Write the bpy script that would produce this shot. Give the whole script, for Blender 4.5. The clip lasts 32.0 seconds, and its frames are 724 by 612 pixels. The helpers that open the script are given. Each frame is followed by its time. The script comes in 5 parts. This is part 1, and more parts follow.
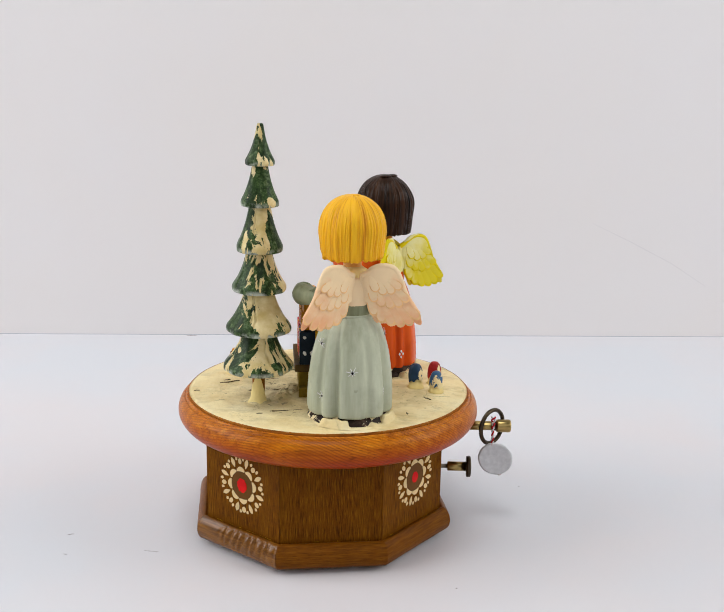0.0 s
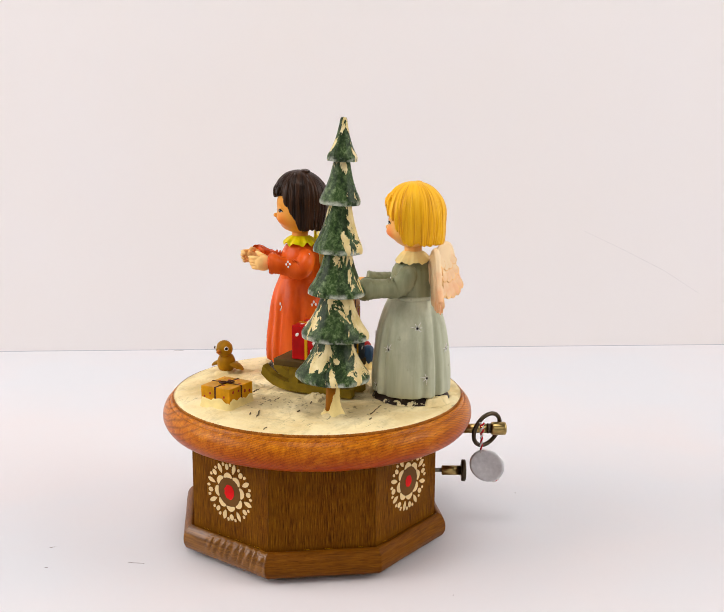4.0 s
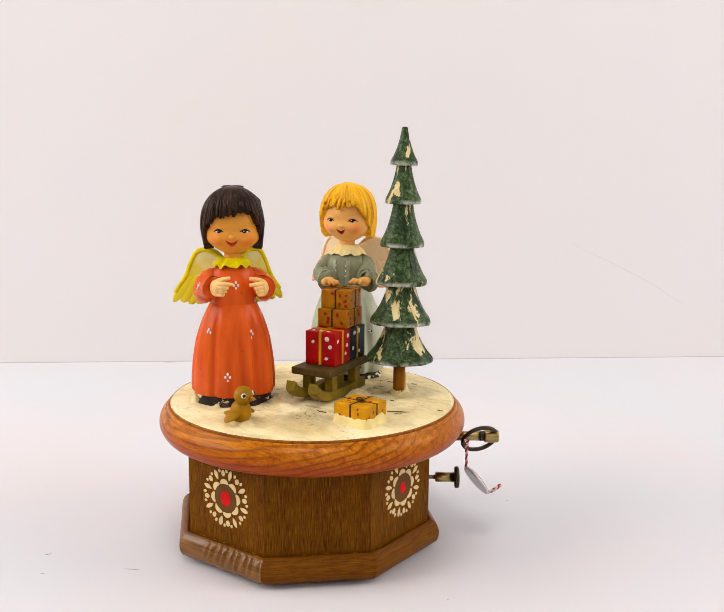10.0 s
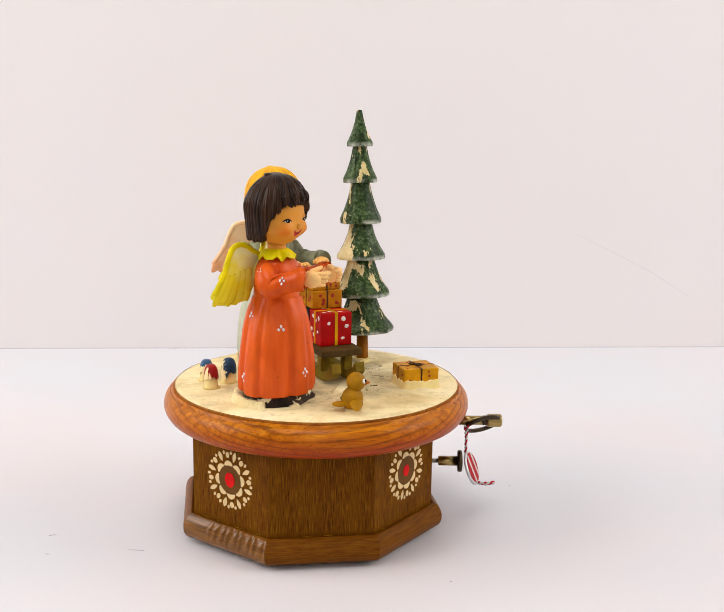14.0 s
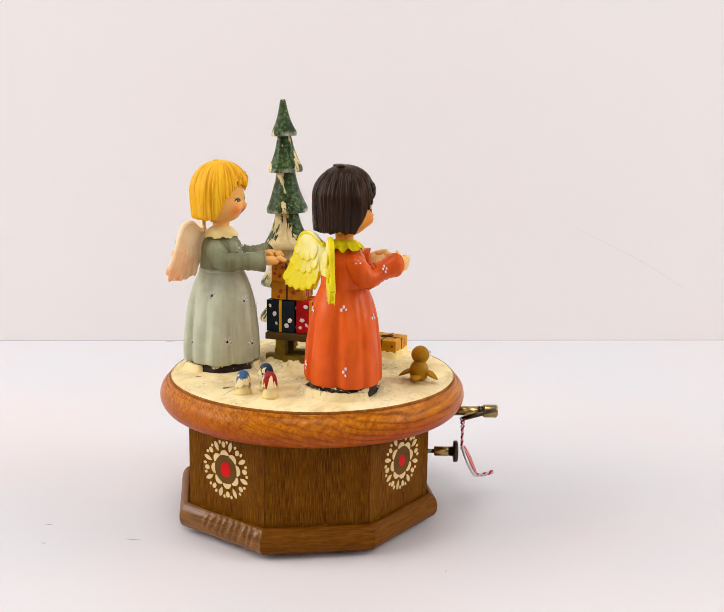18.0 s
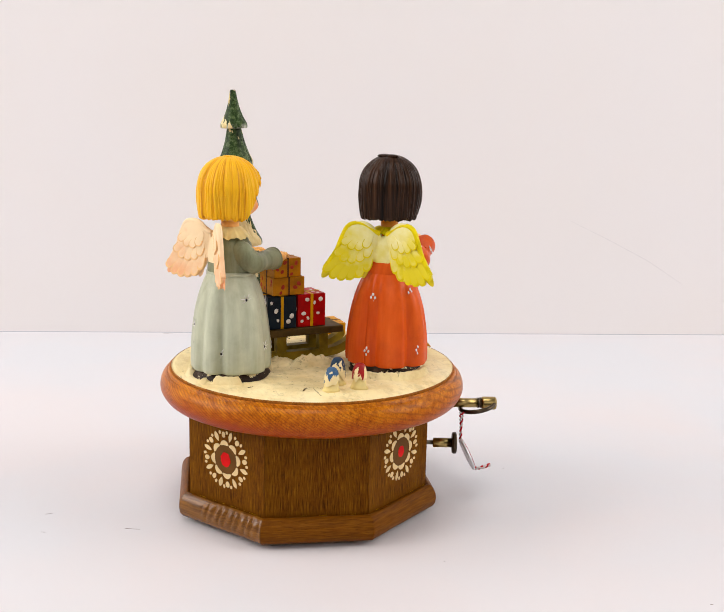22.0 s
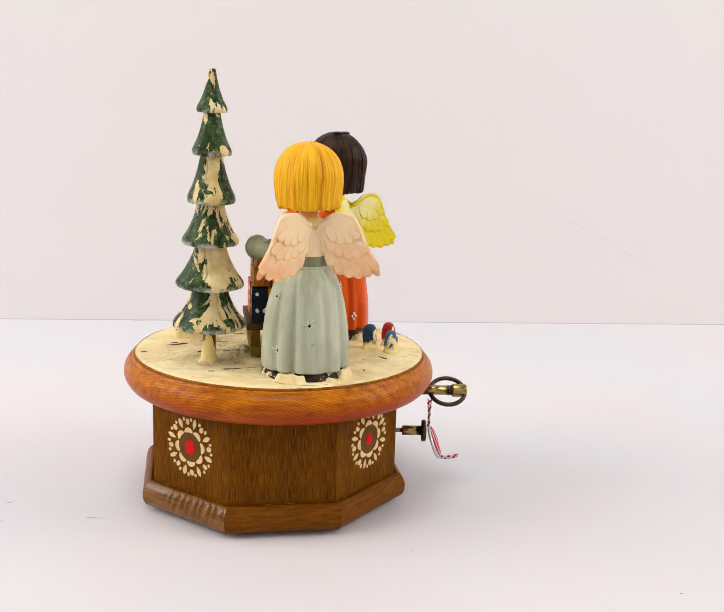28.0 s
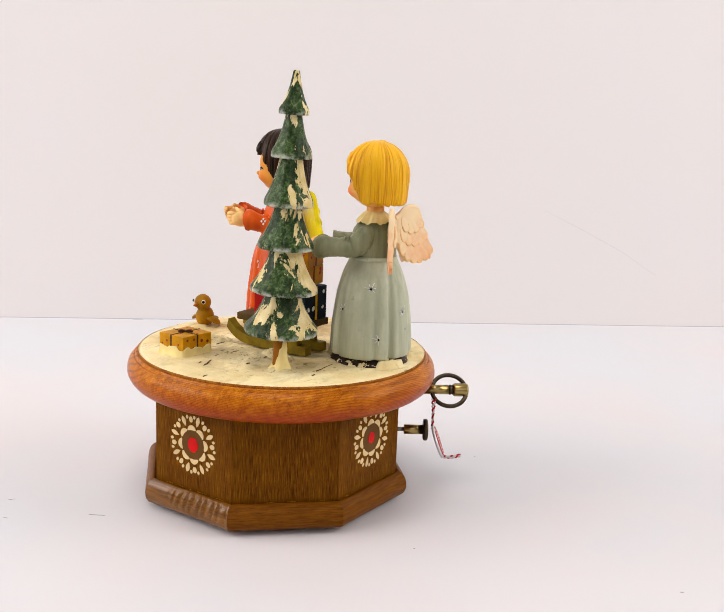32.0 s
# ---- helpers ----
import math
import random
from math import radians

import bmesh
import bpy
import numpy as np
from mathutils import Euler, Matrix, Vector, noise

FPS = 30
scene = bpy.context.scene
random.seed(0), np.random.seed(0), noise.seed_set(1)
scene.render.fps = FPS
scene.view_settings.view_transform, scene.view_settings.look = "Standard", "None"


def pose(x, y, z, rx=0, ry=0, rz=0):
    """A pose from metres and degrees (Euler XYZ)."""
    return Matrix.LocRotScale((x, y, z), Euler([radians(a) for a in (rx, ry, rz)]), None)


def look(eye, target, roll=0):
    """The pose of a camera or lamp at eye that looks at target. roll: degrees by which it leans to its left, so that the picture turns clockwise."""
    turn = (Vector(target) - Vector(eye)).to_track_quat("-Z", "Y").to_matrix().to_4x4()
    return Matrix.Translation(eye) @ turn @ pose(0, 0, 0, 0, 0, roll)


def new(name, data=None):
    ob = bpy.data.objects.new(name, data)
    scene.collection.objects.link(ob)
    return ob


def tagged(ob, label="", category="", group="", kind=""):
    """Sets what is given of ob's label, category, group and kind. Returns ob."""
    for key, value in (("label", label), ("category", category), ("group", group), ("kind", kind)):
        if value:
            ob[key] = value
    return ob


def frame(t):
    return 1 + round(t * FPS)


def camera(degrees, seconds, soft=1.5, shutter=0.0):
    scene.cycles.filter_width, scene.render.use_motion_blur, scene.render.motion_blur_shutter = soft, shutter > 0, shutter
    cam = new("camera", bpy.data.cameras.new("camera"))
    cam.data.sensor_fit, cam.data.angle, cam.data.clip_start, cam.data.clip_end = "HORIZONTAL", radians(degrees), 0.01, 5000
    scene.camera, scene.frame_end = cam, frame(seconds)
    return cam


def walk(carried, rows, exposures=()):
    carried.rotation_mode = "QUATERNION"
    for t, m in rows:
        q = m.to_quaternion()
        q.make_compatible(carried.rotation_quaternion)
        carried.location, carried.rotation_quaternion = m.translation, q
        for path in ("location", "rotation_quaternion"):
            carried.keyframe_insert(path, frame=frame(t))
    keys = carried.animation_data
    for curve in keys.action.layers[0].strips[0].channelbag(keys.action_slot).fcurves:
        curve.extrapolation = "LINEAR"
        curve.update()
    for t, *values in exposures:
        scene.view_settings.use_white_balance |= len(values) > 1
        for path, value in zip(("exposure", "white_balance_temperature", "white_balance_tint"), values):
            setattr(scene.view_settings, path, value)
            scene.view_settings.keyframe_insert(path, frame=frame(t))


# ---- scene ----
# Millimetres are used for the small things: MM turns them into metres.
MM = 0.001


# ---- camera ----
def shot(t, x, y, z, yaw, pitch, roll):
    """A row of the camera's path: place, turn to the right, tilt downwards, lean."""
    return t, pose(x, y, z, 90 - pitch, 0, -yaw) @ pose(0, 0, 0, 0, 0, -roll)


cam = camera(39.24, 32.0, 1.0)
walk(cam, [
    shot(0.0, 0.0306, -0.5108, 0.2404, -1.55, 13.32, -1.04),
    shot(0.5, 0.0310, -0.5118, 0.2387, -1.55, 13.23, -0.92),
    shot(1.0, 0.0301, -0.5104, 0.2370, -1.59, 13.16, -0.85),
    shot(1.5, 0.0300, -0.5102, 0.2355, -1.59, 12.99, -0.66),
    shot(2.0, 0.0305, -0.5066, 0.2304, -1.47, 12.68, -0.57),
    shot(2.5, 0.0309, -0.5029, 0.2246, -1.30, 12.23, -0.42),
    shot(3.0, 0.0314, -0.4980, 0.2230, -1.21, 11.98, -0.33),
    shot(3.5, 0.0313, -0.4987, 0.2232, -1.12, 11.82, -0.31),
    shot(5.5, 0.0307, -0.5001, 0.2210, -0.84, 11.55, -0.35),
    shot(6.0, 0.0313, -0.5005, 0.2190, -0.82, 11.40, -0.35),
    shot(6.5, 0.0300, -0.5016, 0.2191, -0.67, 11.37, -0.42),
    shot(7.0, 0.0297, -0.5019, 0.2204, -0.62, 11.28, -0.42),
    shot(7.5, 0.0300, -0.5026, 0.2201, -0.53, 11.13, -0.43),
    shot(8.0, 0.0289, -0.5025, 0.2210, -0.38, 11.15, -0.46),
    shot(8.5, 0.0291, -0.5033, 0.2209, -0.31, 11.06, -0.43),
    shot(9.0, 0.0312, -0.5029, 0.2198, -0.32, 11.00, -0.44),
    shot(9.5, 0.0281, -0.5054, 0.2201, -0.19, 10.88, -0.53),
    shot(10.0, 0.0266, -0.5068, 0.2205, -0.20, 10.80, -0.55),
    shot(10.5, 0.0253, -0.5077, 0.2195, -0.15, 10.72, -0.62),
    shot(11.0, 0.0259, -0.5079, 0.2197, -0.22, 10.76, -0.65),
    shot(11.5, 0.0253, -0.5078, 0.2188, -0.18, 10.79, -0.66),
    shot(12.0, 0.0261, -0.5079, 0.2162, -0.27, 10.91, -0.69),
    shot(12.5, 0.0263, -0.5078, 0.2162, -0.22, 11.01, -0.76),
    shot(13.0, 0.0260, -0.5084, 0.2157, -0.20, 10.97, -0.74),
    shot(13.5, 0.0249, -0.5085, 0.2156, -0.21, 11.05, -0.76),
    shot(14.0, 0.0240, -0.5092, 0.2158, -0.15, 11.16, -0.91),
    shot(14.5, 0.0255, -0.5087, 0.2140, -0.25, 11.16, -0.86),
    shot(16.5, 0.0245, -0.5106, 0.2159, -0.19, 11.27, -0.90),
    shot(17.0, 0.0229, -0.5113, 0.2142, -0.09, 11.20, -0.96),
    shot(17.5, 0.0242, -0.5109, 0.2138, -0.20, 11.33, -0.96),
    shot(18.0, 0.0260, -0.5104, 0.2133, -0.14, 11.40, -0.99),
    shot(18.5, 0.0253, -0.5100, 0.2132, -0.09, 11.50, -1.05),
    shot(19.0, 0.0231, -0.5102, 0.2110, 0.15, 11.51, -1.19),
    shot(19.5, 0.0221, -0.5103, 0.2129, 0.13, 11.63, -1.15),
    shot(20.0, 0.0220, -0.5104, 0.2128, 0.24, 11.61, -1.23),
    shot(20.5, 0.0226, -0.5114, 0.2125, 0.17, 11.65, -1.28),
    shot(21.0, 0.0242, -0.5106, 0.2118, 0.11, 11.64, -1.33),
    shot(21.5, 0.0250, -0.5104, 0.2113, 0.05, 11.67, -1.34),
    shot(22.0, 0.0235, -0.5124, 0.2121, 0.15, 11.70, -1.36),
    shot(22.5, 0.0266, -0.5108, 0.2123, 0.12, 11.67, -1.30),
    shot(23.0, 0.0271, -0.5101, 0.2130, 0.19, 11.78, -1.23),
    shot(23.5, 0.0274, -0.5097, 0.2124, 0.37, 11.78, -1.31),
    shot(24.0, 0.0282, -0.5083, 0.2103, 0.46, 11.74, -1.40),
    shot(24.5, 0.0283, -0.5079, 0.2103, 0.54, 11.85, -1.42),
    shot(25.0, 0.0302, -0.5070, 0.2095, 0.58, 11.89, -1.50),
    shot(25.5, 0.0316, -0.5071, 0.2101, 0.57, 12.00, -1.47),
    shot(27.5, 0.0286, -0.5046, 0.2088, 1.25, 12.17, -1.72),
    shot(28.0, 0.0294, -0.5043, 0.2073, 1.33, 12.14, -1.80),
    shot(28.5, 0.0282, -0.5041, 0.2072, 1.47, 12.15, -1.98),
    shot(29.0, 0.0282, -0.5060, 0.2073, 1.56, 12.09, -2.09),
    shot(29.5, 0.0266, -0.5065, 0.2057, 1.65, 11.98, -2.14),
    shot(30.0, 0.0257, -0.5066, 0.2059, 1.55, 12.02, -2.15),
    shot(30.5, 0.0266, -0.5061, 0.2071, 1.45, 12.01, -2.15),
    shot(31.0, 0.0270, -0.5058, 0.2055, 1.48, 12.00, -2.19),
    shot(31.5, 0.0255, -0.5049, 0.2059, 1.60, 12.04, -2.20),
    shot(32.0, 0.0254, -0.5064, 0.2065, 1.62, 12.05, -2.18),
], exposures=[(0.0, -0.21, 6140, 6), (0.8, -0.12, 6280, 11), (1.3, -0.05, 6420, 12), (1.9, 0.0, 6550, 11), (2.6, 0.0, 6550, 10), (32.0, 0.0, 6550, 10)])

# ---- light: four area lamps added out of view: left, right, behind the camera, above ----
world = bpy.data.worlds.new("room_air")
scene.world = world
world.use_nodes = True
bg = world.node_tree.nodes["Background"]
bg.inputs["Color"].default_value = (1.0, 0.97, 0.955, 1)
bg.inputs["Strength"].default_value = 0.14


def area_lamp(name, eye, target, sx, sy, watts, colour):
    data = bpy.data.lights.new(name, "AREA")
    data.shape, data.size, data.size_y, data.energy, data.color = "RECTANGLE", sx, sy, watts, colour
    ob = new(name, data)
    ob.matrix_world = look(eye, target)
    return ob


area_lamp("window_light", (-1.66, -0.33, 1.05), (0, 0, 0.10), 1.4, 1.3, 29, (1.0, 0.972, 0.962))
area_lamp("window_light_behind", (0.35, -1.96, 1.15), (0, 0, 0.10), 1.7, 1.2, 7.6, (1.0, 0.972, 0.955))
area_lamp("window_light_opposite", (1.66, -0.2, 1.05), (0, 0, 0.10), 1.2, 1.2, 19.3, (1.0, 0.972, 0.955))
area_lamp("ceiling_light", (-0.10, -0.45, 2.36), (-0.05, -0.22, 0.0), 1.1, 1.1, 25, (1.0, 0.972, 0.955))


# ---- materials ----
class Nodes:
    """A small writer of node materials."""

    def __init__(self, name, rough=0.5, metal=0.0, coat=0.0, spec=0.12):
        self.mat = bpy.data.materials.new(name)
        self.mat.use_nodes = True
        self.tree = self.mat.node_tree
        self.bsdf = self.tree.nodes["Principled BSDF"]
        self.bsdf.inputs["Roughness"].default_value = rough
        self.bsdf.inputs["Metallic"].default_value = metal
        self.bsdf.inputs["Coat Weight"].default_value = coat * 0.35
        self.bsdf.inputs["Specular IOR Level"].default_value = spec
        self.bsdf.inputs["Coat Roughness"].default_value = 0.2
        self.coord = self.tree.nodes.new("ShaderNodeTexCoord").outputs["Object"]

    def link(self, a, b):
        self.tree.links.new(a, b)

    def mapped(self, sx=1, sy=1, sz=1, rx=0, ry=0, rz=0):
        n = self.tree.nodes.new("ShaderNodeMapping")
        n.inputs["Scale"].default_value = (sx, sy, sz)
        n.inputs["Rotation"].default_value = (radians(rx), radians(ry), radians(rz))
        self.link(self.coord, n.inputs["Vector"])
        return n.outputs["Vector"]

    def noise(self, scale, detail=4.0, vector=None, rough=0.55, distort=0.0):
        n = self.tree.nodes.new("ShaderNodeTexNoise")
        n.inputs["Scale"].default_value, n.inputs["Detail"].default_value = scale, detail
        n.inputs["Roughness"].default_value, n.inputs["Distortion"].default_value = rough, distort
        self.link(self.coord if vector is None else vector, n.inputs["Vector"])
        return n.outputs["Fac"]

    def wave(self, scale, distort, vector, detail=2.0):
        n = self.tree.nodes.new("ShaderNodeTexWave")
        n.inputs["Scale"].default_value, n.inputs["Distortion"].default_value = scale, distort
        n.inputs["Detail"].default_value, n.inputs["Detail Scale"].default_value = detail, 1.5
        self.link(vector, n.inputs["Vector"])
        return n.outputs["Fac"]

    def ramp(self, fac, *stops):
        n = self.tree.nodes.new("ShaderNodeValToRGB")
        while len(n.color_ramp.elements) < len(stops):
            n.color_ramp.elements.new(0.5)
        for e, (at, c) in zip(n.color_ramp.elements, stops):
            e.position = at
            e.color = (*c, 1) if isinstance(c, tuple) else (c, c, c, 1)
        self.link(fac, n.inputs["Fac"])
        return n.outputs["Color"]

    def mix(self, fac, a, b, blend="MIX"):
        n = self.tree.nodes.new("ShaderNodeMix")
        n.data_type, n.blend_type = "RGBA", blend
        for value, socket in ((fac, n.inputs[0]), (a, n.inputs[6]), (b, n.inputs[7])):
            if isinstance(value, bpy.types.NodeSocket):
                self.link(value, socket)
            elif isinstance(value, tuple):
                socket.default_value = (*value, 1)
            else:
                socket.default_value = value
        return n.outputs[2]

    def math(self, op, a, b=0.0):
        n = self.tree.nodes.new("ShaderNodeMath")
        n.operation = op
        for value, socket in ((a, n.inputs[0]), (b, n.inputs[1])):
            if isinstance(value, bpy.types.NodeSocket):
                self.link(value, socket)
            else:
                socket.default_value = value
        return n.outputs[0]

    def sep(self):
        n = self.tree.nodes.new("ShaderNodeSeparateXYZ")
        self.link(self.coord, n.inputs[0])
        return n.outputs

    def done(self, colour, bump=None, strength=0.3, distance=0.0004, rough=None):
        if isinstance(colour, tuple):
            self.bsdf.inputs["Base Color"].default_value = (*colour, 1)
        else:
            self.link(colour, self.bsdf.inputs["Base Color"])
        if bump is not None:
            n = self.tree.nodes.new("ShaderNodeBump")
            n.inputs["Strength"].default_value, n.inputs["Distance"].default_value = strength, distance
            self.link(bump, n.inputs["Height"])
            self.link(n.outputs["Normal"], self.bsdf.inputs["Normal"])
        if rough is not None:
            self.link(rough, self.bsdf.inputs["Roughness"])
        return self.mat


def deep(c, k=1.16):
    """A purer tone of the same lightness."""
    y = 0.3 * c[0] + 0.6 * c[1] + 0.1 * c[2]
    return tuple(min(1.0, max(0.002, y + (v - y) * k)) for v in c)


def paint(name, base, vary=0.12, rough=0.45, worn=None, coat=0.0, scale=90):
    """Hand-applied paint on wood: mottled at two scales, fine brush relief, a little wear."""
    m = Nodes(name, rough, 0, coat)
    base = deep(base)
    dark = tuple(c * (1 - vary) * 0.86 for c in base)
    light = tuple(min(1, c * (1 + vary)) for c in base)
    col = m.ramp(m.noise(scale, 5), (0.3, dark), (0.7, light))
    fine = m.noise(scale * 11, 3)
    col = m.mix(m.math("MULTIPLY", m.ramp(fine, (0.62, 0.0), (0.8, 1.0)), 0.25), col, worn or light)
    return m.done(col, fine, 0.12, 0.0002)


def plain(name, base, rough=0.5, metal=0.0, coat=0.0):
    m = Nodes(name, rough, metal, coat)
    n = m.noise(400, 3)
    return m.done(m.ramp(n, (0.3, tuple(c * 0.82 for c in base)), (0.7, base)), n, 0.05, 0.0001)


def grain_wood(name, dark, mid, light, axis, rough=0.42, coat=0.25, fine=1.0, spec=0.07):
    """Open-pored stained oak: long streaks along one axis."""
    m = Nodes(name, rough, 0, coat, spec)
    s = {"x": (9, 150, 150), "y": (150, 6, 150), "z": (150, 150, 9)}[axis]
    v = m.mapped(*s)
    streak = m.noise(4.0 * fine, 5, v, 0.6)
    broad = m.noise(0.7, 3, v, 0.5)
    pores = m.noise(11.0 * fine, 2, v, 0.5)
    col = m.ramp(streak, (0.3, dark), (0.52, mid), (0.75, light))
    col = m.mix(m.math("MULTIPLY", m.ramp(broad, (0.35, 0.0), (0.7, 1.0)), 0.18), col, light)
    col = m.mix(m.math("MULTIPLY", m.ramp(pores, (0.56, 0.0), (0.68, 1.0)), 0.45), col, tuple(c * 0.55 for c in dark))
    return m.done(col, m.mix(0.5, streak, pores), 0.35, 0.0003)


def rim_wood():
    """Orange-red lacquered oak ring: fine slanting year rings on one half, broad flowing grain on the other."""
    m = Nodes("rim_wood", 0.29, 0, 0.0, 0.13)
    x, y, z = m.sep()

    def total(kx, ky, kz, wobble, amount):
        t = m.math("ADD", m.math("MULTIPLY", x, kx), m.math("MULTIPLY", y, ky))
        t = m.math("ADD", t, m.math("MULTIPLY", z, kz))
        return m.math("ADD", t, m.math("MULTIPLY", wobble, amount))
    slow = m.noise(14, 2)
    fine = m.math("SINE", m.math("MULTIPLY", total(0.30, 0.55, 1.0, slow, 0.016), math.tau / 0.00135))
    broad = m.math("SINE", m.math("MULTIPLY", total(0.05, 0.30, 1.0, m.noise(1.0, 2, m.mapped(9, 34, 34)), 0.011), math.tau / 0.0030))
    half = m.ramp(m.math("ADD", m.math("MULTIPLY", y, 9.0), m.math("ADD", 0.15, m.math("MULTIPLY", slow, 0.5))), (0.30, 0.0), (0.60, 1.0))
    lines = m.mix(half, m.ramp(m.math("ADD", m.math("MULTIPLY", fine, 0.5), 0.5), (0.45, 0.0), (0.95, 0.8)),
                  m.ramp(m.math("ADD", m.math("MULTIPLY", broad, 0.5), 0.5), (0.60, 0.0), (0.97, 1.0)))
    streak = m.noise(2.0, 5, m.mapped(10, 190, 190), 0.65)
    pores = m.noise(7.0, 2, m.mapped(12, 210, 210), 0.5)
    col = m.ramp(streak, (0.28, (0.25, 0.062, 0.003)), (0.5, (0.50, 0.143, 0.004)), (0.74, (0.67, 0.245, 0.009)))
    # redder stain along the lower half, in broad uneven patches, darkened as underside shade
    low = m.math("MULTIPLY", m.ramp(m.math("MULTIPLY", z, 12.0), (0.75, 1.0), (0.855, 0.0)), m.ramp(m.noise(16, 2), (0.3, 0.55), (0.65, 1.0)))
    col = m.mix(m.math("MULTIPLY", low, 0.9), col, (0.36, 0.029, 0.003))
    col = m.mix(m.math("MULTIPLY", m.math("MULTIPLY", lines, m.ramp(m.noise(40, 3), (0.3, 0.35), (0.6, 1.0))), 0.58), col, (0.14, 0.028, 0.003))
    col = m.mix(m.math("MULTIPLY", m.ramp(pores, (0.57, 0.0), (0.67, 1.0)), 0.45), col, (0.09, 0.020, 0.002))
    return m.done(col, m.mix(0.5, pores, lines), 0.35, 0.00025)


def snow_ground():
    """Cream crackled snow paint with grey patches, most towards the middle, and dark hairlines."""
    m = Nodes("snow_ground", 0.62)
    col = m.ramp(m.noise(45, 5), (0.3, (0.70, 0.525, 0.235)), (0.55, (0.875, 0.73, 0.41)), (0.8, (0.915, 0.81, 0.53)))
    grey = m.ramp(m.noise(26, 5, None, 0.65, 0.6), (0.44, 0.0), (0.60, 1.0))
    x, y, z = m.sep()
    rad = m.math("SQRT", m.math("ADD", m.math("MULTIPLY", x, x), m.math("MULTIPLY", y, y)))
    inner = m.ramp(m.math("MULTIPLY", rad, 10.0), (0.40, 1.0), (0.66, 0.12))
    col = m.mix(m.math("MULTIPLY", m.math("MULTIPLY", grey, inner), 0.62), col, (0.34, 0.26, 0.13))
    v = m.mapped(1, 2.4, 1, 0, 0, 35)
    n = m.tree.nodes.new("ShaderNodeTexVoronoi")
    n.feature, n.inputs["Scale"].default_value = "DISTANCE_TO_EDGE", 62
    m.link(v, n.inputs["Vector"])
    crack = m.ramp(n.outputs["Distance"], (0.0, 1.0), (0.035, 0.0))
    gate = m.ramp(m.noise(38, 3), (0.56, 0.0), (0.66, 1.0))
    col = m.mix(m.math("MULTIPLY", m.math("MULTIPLY", crack, gate), 0.25), col, (0.05, 0.04, 0.025))
    dash = m.ramp(m.noise(105, 3, m.mapped(0.32, 1.9, 1, 0, 0, 12), 0.6, 0.25), (0.665, 0.0), (0.69, 1.0))
    col = m.mix(m.math("MULTIPLY", dash, 0.5), col, (0.06, 0.045, 0.022))
    col = m.mix(m.math("MULTIPLY", m.ramp(m.noise(60, 5, m.mapped(1, 2.2, 1, 0, 0, 20), 0.7), (0.52, 0.0), (0.66, 1.0)), 0.35), col, (0.42, 0.33, 0.16))
    fine = m.noise(300, 4)
    flecks = m.ramp(m.noise(420, 3), (0.60, 0.0), (0.66, 1.0))
    col = m.mix(m.math("MULTIPLY", m.math("MULTIPLY", flecks, m.math("MAXIMUM", m.math("MULTIPLY", grey, inner), m.math("MULTIPLY", gate, 0.5))), 0.8), col, (0.09, 0.068, 0.03))
    return m.done(col, m.mix(0.45, m.noise(95, 5, None, 0.65), fine), 0.9, 0.0016)


def tree_paint():
    """Dark green paint, lips whitened for dry-brushed frosting and a painted gloss highlight; thick cream snow paint,
    most of it on one side.
    """
    m = Nodes("tree_paint", 0.32, 0, 0.0, 0.13)
    info = m.tree.nodes.new("ShaderNodeObjectInfo").outputs["Random"]
    shift = m.tree.nodes.new("ShaderNodeVectorMath")
    shift.operation = "ADD"
    m.link(m.coord, shift.inputs[0])
    place = m.tree.nodes.new("ShaderNodeCombineXYZ")
    for socket in place.inputs:
        m.link(m.math("MULTIPLY", info, 0.9), socket)
    m.link(place.outputs[0], shift.inputs[1])
    base = shift.outputs[0]
    st = m.tree.nodes.new("ShaderNodeMapping")
    st.inputs["Scale"].default_value = (170, 170, 38)
    m.link(base, st.inputs["Vector"])
    stretched = st.outputs["Vector"]
    grain = m.noise(520, 5, base, 0.75)
    green = m.ramp(grain, (0.34, (0.008, 0.018, 0.006)), (0.5, (0.038, 0.072, 0.019)), (0.66, (0.15, 0.205, 0.088)))
    green = m.mix(m.math("MULTIPLY", m.ramp(m.noise(1.0, 4, stretched, 0.65), (0.48, 0.0), (0.60, 1.0)), 0.7), green, (0.007, 0.015, 0.005))
    x, y, z = m.sep()
    frost_shine = m.math("MULTIPLY", m.ramp(m.math("MULTIPLY", z, 100.0), (0.09, 1.0), (0.26, 0.0)), m.ramp(m.noise(120, 5, base, 0.7), (0.44, 0.0), (0.60, 1.0)))
    green = m.mix(m.math("MULTIPLY", frost_shine, 0.75), green, (0.60, 0.62, 0.52))
    side = m.math("ADD", m.math("MULTIPLY", x, 6.0), m.math("MULTIPLY", y, -4.3))
    n = m.tree.nodes.new("ShaderNodeMapping")
    n.inputs["Scale"].default_value = (1, 1, 0.40)
    m.link(base, n.inputs["Vector"])
    patch = m.noise(104, 5, n.outputs["Vector"], 0.64, 0.5)
    side = m.math("ADD", m.math("MAXIMUM", side, -0.034), m.math("MULTIPLY", m.math("SUBTRACT", z, 0.011), 3.2))
    mask = m.ramp(m.math("ADD", patch, side), (0.556, 0.0), (0.566, 1.0))
    cream = m.ramp(m.noise(190, 4, base), (0.3, (0.60, 0.45, 0.17)), (0.7, (0.84, 0.71, 0.40)))
    return m.done(m.mix(mask, green, cream), m.mix(0.7, grain, mask), 0.6, 0.0006)


